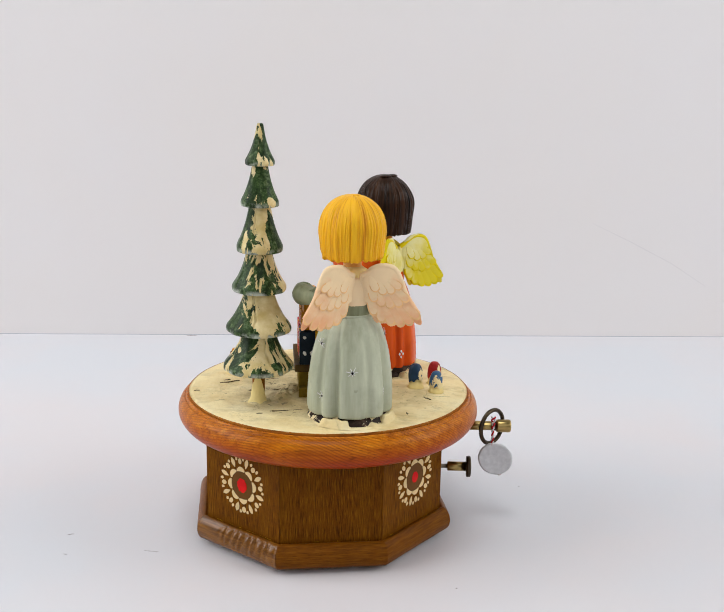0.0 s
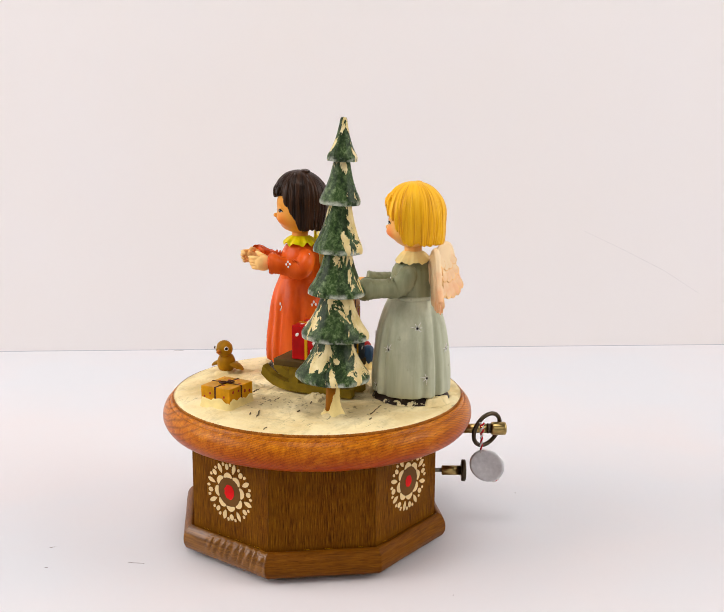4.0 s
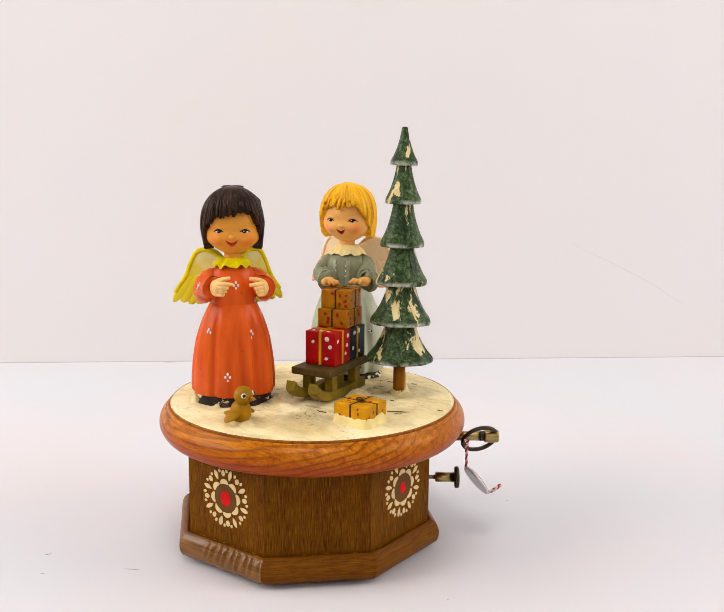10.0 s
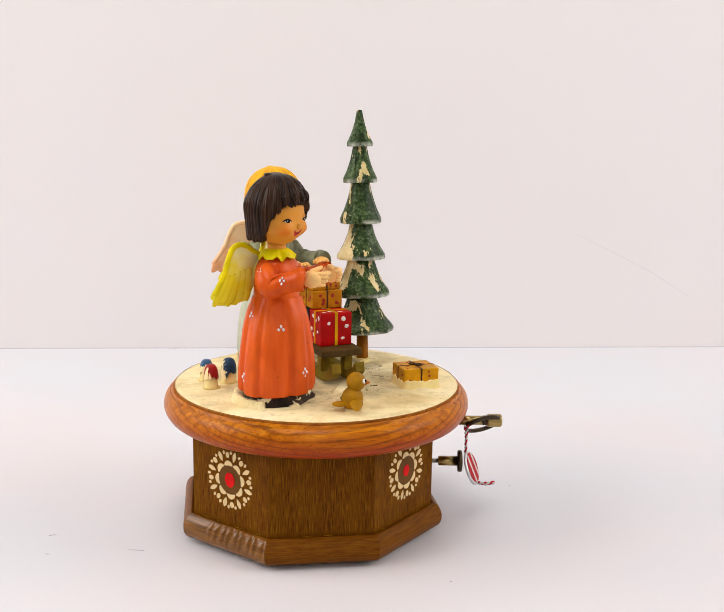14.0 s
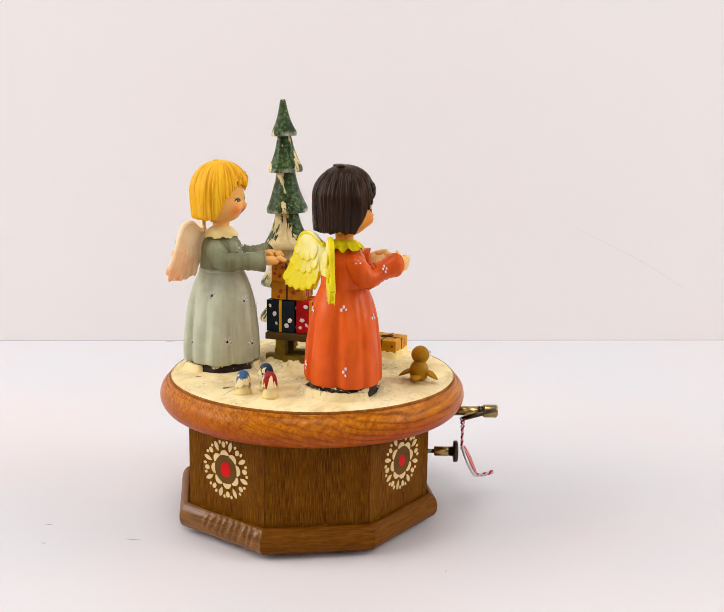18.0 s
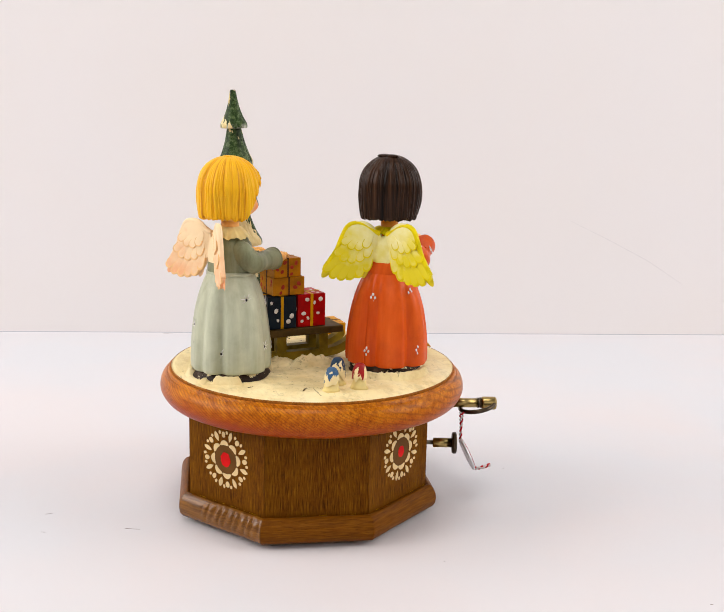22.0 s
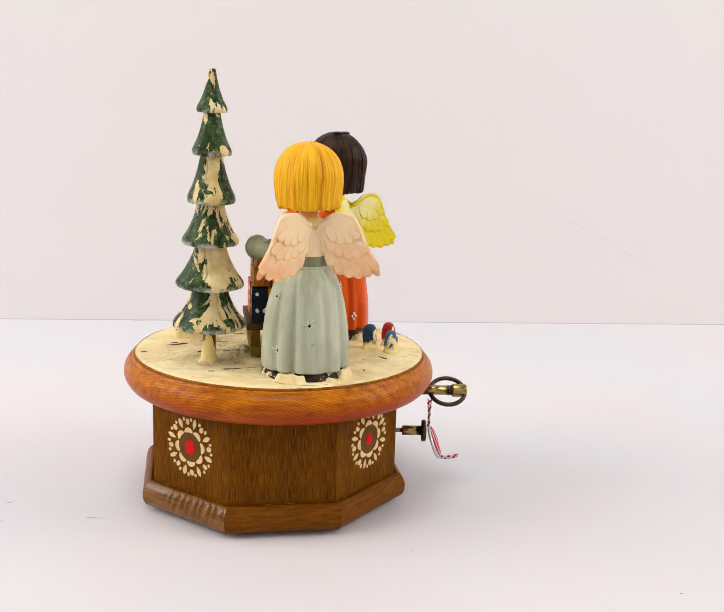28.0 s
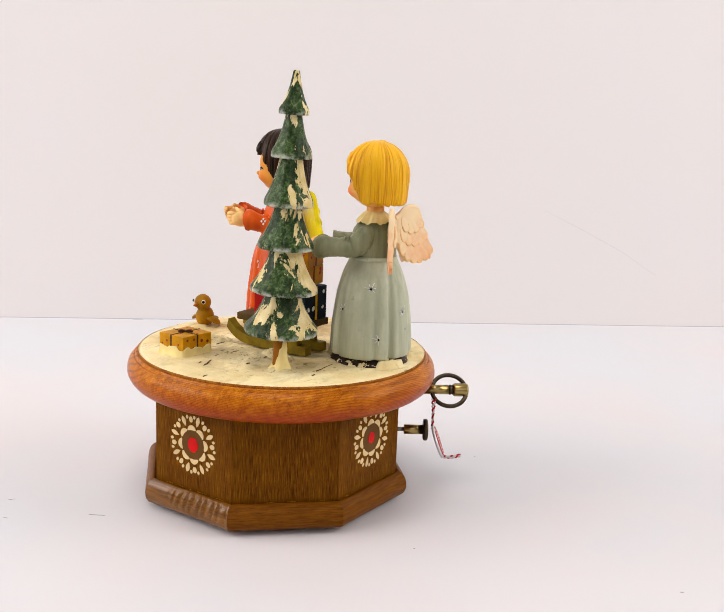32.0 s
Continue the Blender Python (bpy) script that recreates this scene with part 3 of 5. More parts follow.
def music_box_body():
    # inner core
    core = Mesh()
    core.prism([tuple(p) for p in octagon(-4.5)], 3, 57.9, M_BASE)
    part("core", core, music_box)
    # side boards, each with mitred ends
    for k in range(8):
        b = Mesh()
        o, i = octagon(0), octagon(-4.2)
        a = face_frame(k)[0]
        c = a.inverted()
        pts = [c @ Vector((*q, 0)) for q in (o[k], o[(k + 1) % 8], i[(k + 1) % 8], i[k])]
        shape = [(p.x, p.z) for p in pts]
        gap = 0.08
        shape = [(x - math.copysign(gap, x), z) for x, z in shape]
        lo = Matrix(((1, 0, 0, 0), (0, 0, 1, 0), (0, 1, 0, 0), (0, 0, 0, 1)))
        b.prism(shape, 12, 58.0, M_BASE, lo)
        ob = part("side_board", b, music_box)
        ob.matrix_local = Matrix.Translation(a.translation * MM) @ a.to_3x3().to_4x4()
    # half-round moulding bars round the foot
    prof = [(-0.6, 14.2)] + arc_profile([(0.5, 14.7), (1.2, 15.2), (2.4, 14.9), (3.9, 13.4), (5.0, 11.2), (5.4, 8.6), (5.1, 5.9), (4.1, 3.7), (2.4, 2.4)], 3) + [(-3.0, 2.4)]
    for k in range(8):
        b = Mesh()
        nu = 144
        inv = face_frame(k)[0].inverted()
        wavy = k in (7,)

        def fn(u, v, wavy=wavy, inv=inv, k=k):
            j = v * (len(prof) - 1)
            d, z = prof[int(round(j))]
            ends = octagon(d)
            left, right = (inv @ Vector((*ends[q], 0)) for q in (k, (k + 1) % 8))
            x = left.x + (right.x - left.x) * u
            bulge = 1.5 * (abs(math.sin(math.pi * (u * 13 - 0.05 * z + 0.10 * math.sin(u * 37)))) ** 0.8 - 0.7) * min(1, max(0, (d - 1.4) / 2.6)) * math.exp(-((u - 0.64) / 0.35) ** 6 - ((z - 11.6) / 4.4) ** 2) if wavy else 0.16 * noise.noise((x * 0.12, z * 0.2, k))
            return x, z, d + bulge
        bar = M_RIPPLE if wavy else M_MOULD
        vs = b.grid(fn, nu, len(prof) - 1, bar, wrap=False)
        b.fan([row[0] for row in vs], bar)
        b.fan([row[-1] for row in vs][::-1], bar)
        ob = part("moulding", b, music_box, "half-round brown oak moulding bar")
        m = face_frame(k)[0]
        ob.matrix_local = Matrix.Translation(m.translation * MM) @ m.to_3x3().to_4x4()
    rnd = random.Random(5)
    w = Mesh()
    for k in (7, 0, 1):
        m, half = face_frame(k)
        for q in range(11 if k == 7 else 6):
            x = half * rnd.uniform(-0.85, 0.9)
            for _ in range(rnd.randint(1, 4)):
                x += rnd.uniform(0.3, 1.1)
                ln, th = rnd.uniform(0.15, 0.6), rnd.uniform(0.04, 0.14)
                w.prism([(x - ln / 2, -th * 0.4), (x + ln * 0.1, -th), (x + ln / 2, 0.02), (x, th)], 0.1, 0.3, M_GOLD, m @ Matrix(((1, 0, 0, 0), (0, 0.3, 1, 15.2), (0, 1, 0, 0.5), (0, 0, 0, 1))))
    tagged(part("worn_edge", w, music_box), "pale golden chips along the oak moulding", kind="stuff")
    foot = Mesh()
    foot.prism([tuple(p) for p in octagon(-3.2)], 0, 2.7, M_BASE)
    part("foot_plate", foot, music_box)


def almond(length, width, n=10):
    """A leaf outline along y, pointed at both ends, widest past the middle."""
    right = [(width / 2 * math.sin(math.pi * (i / n) ** 1.15) ** 0.8, -length / 2 + length * i / n) for i in range(n + 1)]
    return right + [(-x, y) for x, y in right[-2:0:-1]]


def oval(x, y, rx, ry, n=12):
    return [(x + rx * math.cos(math.tau * i / n), y + ry * math.sin(math.tau * i / n)) for i in range(n)]


def rosette(k):
    """Painted wreath: brown middle with a red dot, eight half-moons, eight leaves, ovals and small dots between them."""
    m = face_frame(k)[0]
    rnd = random.Random(k)
    centre = Mesh()
    centre.prism(oval(0, 0, 7.2, 7.2, 32), 0.02, 0.12, M_BROWN)
    ob = part("rosette", centre, music_box, "painted cream flower wreath with a red middle")
    ob.matrix_local = Matrix.Translation((m @ Vector((1.2 if k == 1 else 0.0, 39.5 if k == 1 else 38.1, 0))) * MM) @ m.to_3x3().to_4x4()
    red = Mesh()
    small = 0.78 if k == 1 else 1.0
    red.prism([(small * (3.2 + 0.25 * math.sin(3 * i)) * math.cos(math.tau * i / 20), small * (3.7 + 0.2 * math.cos(2 * i)) * math.sin(math.tau * i / 20)) for i in range(20)], 0.13, 0.26, M_RED)
    part("red_middle", red, ob, "red painted dot")

    def piece(name, outline, turn):
        g = Mesh()
        g.prism(outline, 0.02, 0.20, M_PETAL, Matrix.Rotation(turn, 4, "Z"))
        part(name, g, ob)
    for q in range(8):
        a = math.tau * q / 8 + 0.12 + rnd.uniform(-0.03, 0.03)
        moon = []
        for i in range(11):
            b = (-0.94 + 1.88 * i / 10) * math.pi / 8
            moon.append(((7.3 + 2.4 * math.cos(b * 4) ** 0.7) * math.sin(b), (7.3 + 2.4 * math.cos(b * 4) ** 0.7) * math.cos(b)))
        for i in range(9, 0, -1):
            b = (-0.94 + 1.88 * i / 10) * math.pi / 8
            moon.append((7.25 * math.sin(b), 7.25 * math.cos(b)))
        piece("half_moon", moon[::-1], a)
        piece("leaf", [(x, y + 12.3) for x, y in almond(5.4 * rnd.uniform(0.93, 1.06), 2.35 * rnd.uniform(0.92, 1.1))], a + math.pi / 8)
        piece("oval", oval(0, 12.5, 1.25 * rnd.uniform(0.9, 1.1), 1.55), a)
        for x in (-2.35, 2.35):
            piece("dot", oval(x, 13.6, 0.75, 0.95 * rnd.uniform(0.85, 1.15), 8), a)


music_box_body()
rosette(7)
rosette(1)


def platform():
    ring = Mesh()
    prof = arc_profile([(66.0, 58.2), (71.0, 58.4), (75.3, 60.2), (77.9, 64.2), (78.1, 67.8), (77.0, 71.0), (75.3, 72.9), (74.9, 73.1)], 5) + [(74.7, 72.8), (74.3, 73.2), (74.1, 74.5), (73.7, 74.9), (73.1, 74.6), (66.0, 73.0)]
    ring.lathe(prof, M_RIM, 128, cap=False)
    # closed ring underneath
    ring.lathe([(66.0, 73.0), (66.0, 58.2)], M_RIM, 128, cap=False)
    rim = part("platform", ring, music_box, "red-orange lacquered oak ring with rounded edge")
    disc = Mesh()
    disc.lathe([(66.0, 58.4), (72.6, 73.4), (72.9, 75.4), (72.6, 76.0)], M_EDGE, 128, cap=False)
    part("disc_edge", disc, rim)
    top = Mesh()

    def fn(u, v):
        r = 72.75 * v ** 0.75
        a = math.tau * u
        x, y = r * math.cos(a), r * math.sin(a)
        h = 76.4 + 0.5 * noise.noise((x * 0.055, y * 0.055, 0)) * (1 - v ** 6) + 0.35 * noise.noise((x * 0.22, y * 0.22, 3)) * (1 - v ** 8)
        h += 0.9 * (1 - v * v)
        if v > 0.985:
            h = 75.7 + 0.2 * noise.noise((x * 0.3, y * 0.3, 7))
        return x, y, h
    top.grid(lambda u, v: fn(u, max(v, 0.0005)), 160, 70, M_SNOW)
    part("snow_disc", top, rim, "cream snow-painted disc, greyer towards the middle, with dark cracks")
    return rim


rim = platform()


def mound(parent_at, name, spots):
    """A lump of snow paint, one mesh, resting on the disc."""
    s = Mesh()
    for x, y, rx, ry, h, a in spots:
        ca, sa = math.cos(radians(a)), math.sin(radians(a))

        def fn(u, v, x=x, y=y, rx=rx, ry=ry, h=h, ca=ca, sa=sa):
            b = math.tau * u
            k = 1 + 0.22 * noise.noise((math.cos(b) * 1.6 + x, math.sin(b) * 1.6 + y, 2))
            px, py = rx * k * v * math.cos(b), ry * k * v * math.sin(b)
            return x + ca * px - sa * py, y + sa * px + ca * py, 76.3 + h * (1 - v ** 2.4) * (1 + 0.45 * noise.noise((px * 0.35, py * 0.35, x)) + 0.16 * noise.noise((px * 1.1, py * 1.1, y)))
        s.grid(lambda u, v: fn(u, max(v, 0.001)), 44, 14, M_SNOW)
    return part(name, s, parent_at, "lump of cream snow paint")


for spots in (
    [(-33.2, -31.1, 7.5, 6.5, 2.4, 20)],
    [(27.3, 29.7, 24.0, 22.0, 0.7, 30), (33, 18, 9, 4, 2.4, 20)],
    [(13.4, -46.7, 24.0, 21.5, 0.7, 10), (22, -60, 8, 4, 2.2, -30)],
    [(-46.5, 22.0, 13.0, 12.0, 2.0, 10)],
    [(-3.5, 28.0, 7.0, 4.0, 2.6, 40), (-18.0, 26.0, 6.0, 3.5, 2.4, -20)],
    [(9.5, -3.0, 17.0, 6.5, 5.2, 97), (8.0, 13.0, 7.0, 4.5, 3.2, 70)],
    [(-19.0, -13.0, 5.5, 10.0, 3.6, -15), (-21.5, -24.0, 5.0, 4.0, 3.4, 0)],
    [(6.5, -19.0, 6.5, 9.0, 4.6, 10)],
    [(-4.5, 57.5, 7.0, 6.0, 2.2, 0), (2.0, 50.0, 7.0, 3.0, 2.0, 150)],
):
    mound(rim, "snow_mound", spots)


def trunk_snow():
    """Snow paint run down one side of the trunk."""
    g = Mesh()

    def fn(u, v):
        a = math.tau * u
        k = max(0.0, math.cos(a - radians(272)))
        high = 2.6 + 12.0 * k ** 1.8 * (1 + 0.25 * noise.noise((math.cos(a) * 3, math.sin(a) * 3, 1))) + 1.6 * noise.noise((math.cos(a) * 5, math.sin(a) * 5, 3))
        if v < 0.8:
            t = v / 0.8
            r = 3.75 + 3.2 * (1 - t) ** 3 + 0.25 * noise.noise((a * 3, t * 6, 2))
            return -33.2 + r * math.cos(a), -30.0 + r * math.sin(a), 76.2 + high * t
        t = (v - 0.8) / 0.2
        return -33.2 + (3.75 - 1.0 * t) * math.cos(a), -30.0 + (3.75 - 1.0 * t) * math.sin(a), 76.2 + high + 0.15 * t
    g.grid(fn, 56, 15, M_CREAM)
    part("trunk_snow", g, rim, "cream snow paint run down the trunk")


trunk_snow()


def shoe_snow(x, y, seed, lean):
    """Ragged snow paint lapping over a figurine's shoes."""
    g = Mesh()

    def fn(u, v):
        a = math.tau * u
        n = noise.noise((math.cos(a) * 1.25 + seed, math.sin(a) * 1.25, 0.5)) + 0.10 * noise.noise((math.cos(a) * 8, math.sin(a) * 8, seed)) + 0.10 * math.cos(a - radians(lean))
        k = max(0.0, min(1.0, (n - 0.03) / 0.10))
        high = 3.3 * k * k * (3 - 2 * k) * (1 + 0.22 * noise.noise((math.cos(a) * 9, math.sin(a) * 9, seed)))
        wide = 1 + 0.10 * noise.noise((math.cos(a) * 3, math.sin(a) * 3, seed + 2))
        if v < 0.6:
            t = v / 0.6
            r = 20.6 + 1.5 * (1 - t) ** 1.6 * wide
            return x + r * math.cos(a), y + r * math.sin(a), 76.6 + 0.4 * t + high * t ** 0.8 + 0.15 * noise.noise((a * 9, t * 4, seed))
        t = (v - 0.6) / 0.4
        r = 20.6 - 5.2 * t
        return x + r * math.cos(a), y + r * math.sin(a), 77.0 + high * (1 - 0.5 * t * t)
    g.grid(fn, 150, 14, M_SNOW)
    part("shoe_snow", g, rim, "ragged cream snow paint over the shoes")


shoe_snow(27.3, 29.7, 4.0, 20)
shoe_snow(13.4, -46.7, 9.0, 260)


def paint_cracks():
    """Short dark splits in the snow paint, each a thin sliver."""
    rnd = random.Random(12)
    rows = [(-52.1, -1.3, 10.9, 29), (-22.9, 22.1, 5.7, 5), (-29.3, 4.3, 4.9, 5), (-25.9, -13.2, 5.0, 24), (-39.0, -15.2, 2.6, 5), (51.1, -20.1, 5.3, -39),
            (40.8, -43.6, 3.0, -72), (-66.6, -16.3, 3.1, 5), (-14.8, -44.2, 19.6, 11), (-54.2, 1.6, 4.1, 31), (-30.1, -49.5, 3.0, 4), (37.5, 25.3, 5.3, -59)]
    for x, y, length, turn in rows:
        g = Mesh()
        m = Matrix.Translation((x, y, 0)) @ Matrix.Rotation(radians(turn), 4, "Z")
        n = 10
        mid = [(length * (i / n - 0.5), rnd.uniform(-0.3, 0.3)) for i in range(n + 1)]
        wide = [0.26 * math.sin(math.pi * i / n) ** 0.6 * rnd.uniform(0.5, 1.2) + 0.03 for i in range(n + 1)]
        h = 76.35 + 0.9 * (1 - (x * x + y * y) / 5300)
        g.prism([(a, b - w) for (a, b), w in zip(mid, wide)] + [(a, b + w) for (a, b), w in reversed(list(zip(mid, wide)))], h - 1.2, h + 0.42, M_CRACK, m)
        part("paint_crack", g, rim, "dark split in the snow paint")


paint_cracks()


def winding_key():
    """Rod, cross-hole sleeve and wire ring; built round its own axis, x along the rod."""
    rod = Mesh()
    axis = Matrix.Rotation(math.pi / 2, 4, "Y")
    bits = [([(1.9, -8), (1.9, 14)], M_DARKMETAL), ([(2.5, 13.5), (2.5, 28)], M_BRASS), ([(2.5, 28), (2.7, 28.2), (2.7, 28.8), (2.5, 29), (2.5, 29.4), (2.7, 29.6), (2.7, 30.0)], M_DARKMETAL), ([(2.5, 30.0), (3.3, 30.5), (3.5, 31.2), (3.5, 37.0), (3.2, 37.9), (2.3, 38.2)], M_BRASS)]
    for prof, mat in bits:
        k = len(rod.bm.verts)
        rod.lathe(prof, mat, 24)
        rod.bm.verts.ensure_lookup_table()
        for v in rod.bm.verts[k:]:
            v.co = axis @ v.co
    key = part("winding_key", rod, music_box, "brass winding key with a dark wire ring")
    ring = Mesh()
    c, big, wire = 28.0, 9.2, 1.15
    ring.grid(lambda u, v: ((big + wire * math.cos(math.tau * v)) * math.cos(math.tau * u), wire * math.sin(math.tau * v),
                            (big + wire * math.cos(math.tau * v)) * math.sin(math.tau * u)), 48, 10, M_DARKMETAL)
    return key, part("key_ring", ring, key, "blackened wire ring")


key, key_ring = winding_key()


def governor_rod():
    g = Mesh()
    axis = Matrix.Rotation(math.pi / 2, 4, "Y")
    for prof, mat in (([(1.1, -5), (1.1, 4)], M_STEEL), ([(2.0, 3.4), (2.45, 3.7), (2.45, 13.4)], M_BRASS),
                      ([(3.2, 13.2), (5.3, 13.4), (5.6, 14.0), (5.6, 15.2), (5.0, 15.6), (2.0, 15.9)], M_DARKMETAL)):
        k = len(g.bm.verts)
        g.lathe(prof, mat, 24)
        g.bm.verts.ensure_lookup_table()
        for v in g.bm.verts[k:]:
            v.co = axis @ v.co
    ob = part("stop_rod", g, music_box, "brass stop rod with a black flange")
    ob.matrix_local = pose(0.0600, -0.0088, 0.0362, 0, 0, 0)


governor_rod()


def paper_tag():
    """Round silver tag, striped on its back; its origin is the hole at its rim. The thread hangs upright from the ring."""
    def upright(g):
        for v in g.bm.verts:
            v.co = Vector((v.co.x, -v.co.z, v.co.y - 8.9 * MM))
        return g
    disc = Mesh()
    disc.lathe([(8.3, -0.75), (9.1, -0.5), (9.25, 0.0), (9.1, 0.55), (8.4, 0.8), (7.6, 0.6), (0.01, 0.5)], M_SILVER, 48)
    tag = part("tag", upright(disc), music_box, "round silver foil tag with a striped back")
    for q in range(7):
        x0 = -7.7 + 2.2 * q
        g = Mesh()
        edge = [(x0, 1), (x0 + 2.2, 1), (x0 + 2.2, -1), (x0, -1)]
        out = []
        for x, side in edge:
            y = math.sqrt(max(0.05, 8.0 ** 2 - x * x))
            out.append((x, side * y))
        g.prism(out[::-1], -1.05, -0.8, M_THREAD_RED if q % 3 != 1 else M_THREAD_WHITE)
        part("stripe", upright(g), tag)
    cords = []
    for i, mat in enumerate((M_THREAD_RED, M_THREAD_WHITE)):
        s = Mesh()
        path = []
        for j in range(29):
            t = j / 28
            a = 8 * t * math.pi + i * math.pi
            spread = 0.4 + 1.6 * max(0, t - 0.55)
            path.append((spread * math.cos(a), 0.5 * math.sin(a), -1.4 + 16.4 * t))
        s.tube(path, [0.46] * 29, mat, 6)
        cords.append(part("thread", s, music_box, "twisted red and white thread"))
        s = Mesh()
        path = []
        for j in range(17):
            t = j / 16
            a = 5 * t * math.pi + i * math.pi
            path.append((0.4 * math.cos(a) * t + 1.6 * math.sin(3 * t) * (0.4 + 0.3 * i), 9.0 * t, -17.9 - 3.4 * t + 0.45 * math.sin(a) + 1.4 * t * t))
        s.tube(path, [0.62] * 17, mat, 6)
        part("thread_end", s, tag)
    return tag, cords


tag, cords = paper_tag()

# ---- figures and toys that ride on the platform (places in the platform's own plan, millimetres) ----
FLOOR = 76.8
RIDERS = []


def ride(ob, x, y, facing=90.0, z=FLOOR):
    """Stands a thing on the platform, its +Y turned to the facing angle."""
    RIDERS.append((ob, Matrix.Translation((x * MM, y * MM, z * MM)) @ Matrix.Rotation(radians(facing - 90), 4, "Z")))
    return ob


SKIRT = arc_profile([(19.0, 3.2), (19.9, 4.6), (19.9, 12), (19.1, 22), (17.4, 33), (14.9, 42), (12.4, 48), (11.2, 50.5)], 5)
BODICE = arc_profile([(11.2, 50.3), (11.4, 53), (12.0, 58), (11.7, 63), (9.6, 67), (6.5, 69.5), (4.6, 70.5)], 4)


def skirt_radius(z):
    for (r0, z0), (r1, z1) in zip(SKIRT, SKIRT[1:]):
        if z0 <= z <= z1:
            return r0 + (r1 - r0) * (z - z0) / max(z1 - z0, 1e-6)
    return SKIRT[-1][0]


def wing_outline():
    return [(1.2, 69.0), (5.2, 71.3), (9.3, 74.2), (13.9, 75.3), (18.6, 73.6), (21.5, 67.2), (23.8, 60.8), (27.3, 55.0), (30.2, 50.6), (29.8, 48.4),
            (28.2, 48.4), (27.1, 49.4), (26.7, 45.6), (25.2, 45.0), (23.9, 47.9), (22.5, 44.4), (20.8, 44.2), (19.4, 47.2), (18.1, 44.4), (16.2, 44.5),
            (14.9, 47.4), (13.5, 45.5), (11.6, 45.8), (10.6, 49.2), (8.8, 48.8), (7.2, 50.2), (5.6, 52.6), (4.6, 56.0), (1.2, 57.5)]


def angel(name, skin, hair, dress, sleeve, collar, wing, wing_edge, feather_edge, marks, fold_seed, hand_r, hand_l, head_turn=0.0, fringe=95.8, flare=0.0, seam=False, sweep=0.33, hem=0.0, crown=108.2, slant=0.0, rib=None, deep=1.0, head_shift=(0.0, 0.0), tuft=False):
    """A carved and painted angel figurine, one mesh: skirt, bodice, head, bobbed hair, arms, wings, painted marks."""
    g = Mesh()
    rnd = random.Random(fold_seed)
    # shoes and the dark hem under the skirt
    foot = 20.2 if seam else 19.0
    for s in (-1, 1):
        g.ball((6.8 * s, 5.0, 1.0), 1.0, M_BLACK, 18, 6.4, 12.0, 2.7)
        g.ball((6.8 * s, -8.0, 0.8), 1.0, M_BLACK, 14, 6.0, 9.0, 2.6)
    g.lathe([(foot - 0.2, -0.6), (foot, 0.6), (foot - 0.8, 1.6), (18.4, 2.4 + 0.6 * hem), (17.6, 3.4 + hem)], M_BLACK, 72, cap=False, sy=deep, ripple=lambda a, z: 1 + 0.02 * math.sin(7 * a))
    ph = [rnd.uniform(0, 6.28) for _ in range(4)]

    creases = [(math.tau * (q + rnd.uniform(-0.3, 0.3)) / 9, rnd.uniform(0.065, 0.15), rnd.uniform(0.08, 0.15)) for q in range(9)]

    def folds(a, z):
        low = max(0.0, min(1.0, (53 - z) / 22))
        f = 0.018 * math.sin(5 * a + ph[0]) + 0.012 * math.sin(4 * a + ph[2])
        for b, depth, wide in creases:
            d = (a - b + math.pi) % math.tau - math.pi
            f -= depth * math.exp(-(d / wide) ** 2) * (0.55 + 0.45 * low)
        return 1 + f * low + 0.047 * low
    shape = [(r, z + hem * max(0, 1 - (z - 3) / 25)) for r, z in SKIRT]
    def low_part(z):
        return deep + (1 - deep) * max(0.0, min(1.0, (z - 30) / 20))

    def gown(a, z):
        """Folds on a skirt that is less deep than wide below the waist."""
        d = low_part(z)
        return folds(a, z) / math.sqrt(math.cos(a) ** 2 + (math.sin(a) / d) ** 2)
    g.lathe(shape, dress, 180, ripple=gown, cap=False)
    g.lathe([(18.9, 3.3 + hem), (17.0, 3.6 + hem), (12.0, 5.0 + hem)], dress, 180, ripple=gown, cap=False)
    # raised waist seam and bodice
    if seam:
        g.lathe([(11.2, 49.6), (12.3, 50.2), (12.4, 51.2), (11.2, 51.9)], dress, 56, sy=0.92)
    def chest(a, z):
        f = 1 - 0.16 * min(1, max(0, (z - 50.3) / 9))
        return 1 / math.sqrt(math.cos(a) ** 2 + (math.sin(a) / f) ** 2)
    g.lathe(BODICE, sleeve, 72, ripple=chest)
    # neck and ruffled collar
    g.lathe([(4.6, 67.5), (4.2, 72), (4.4, 77)], skin, 24)

    def ruff(u, v):
        a = math.tau * u
        r = 4.4 + 5.4 * v
        if seam:
            r = 4.2 + 5.9 * v
            return (r * math.cos(a) * (1.0 + 0.06 * v), r * math.sin(a) * (1.0 - 0.14 * v), 72.9 - 5.0 * v ** 1.35 + 0.5 * v * math.sin(8 * a + ph[3]) + 0.25 * v * math.sin(19 * a))
        return (r * math.cos(a) * 1.02, r * math.sin(a) * 0.92, 72.9 - 4.0 * v ** 1.5 + 0.75 * v * math.sin(9 * a + ph[3]) + 0.45 * v * math.sin(14 * a))
    g.grid(ruff, 88, 6, collar)
    g.grid(lambda u, v: tuple(Vector(ruff(u, 1 - v)) - Vector((0, 0, 1.0 * (1 if v > 0 else 0)))), 88, 3, collar)
    # head
    turn = Matrix.Translation((*head_shift, 0)) @ Matrix.Rotation(radians(head_turn), 4, "Z")
    hc = Vector((0, -0.8, 88.2))

    def fullness(z):
        """How far cheeks and jaw widen the head at a height: sideways and forwards."""
        k = math.exp(-((z + 6.5) / 4.6) ** 2)
        return 1.0 + 0.135 * k, 1.0 + 0.085 * k

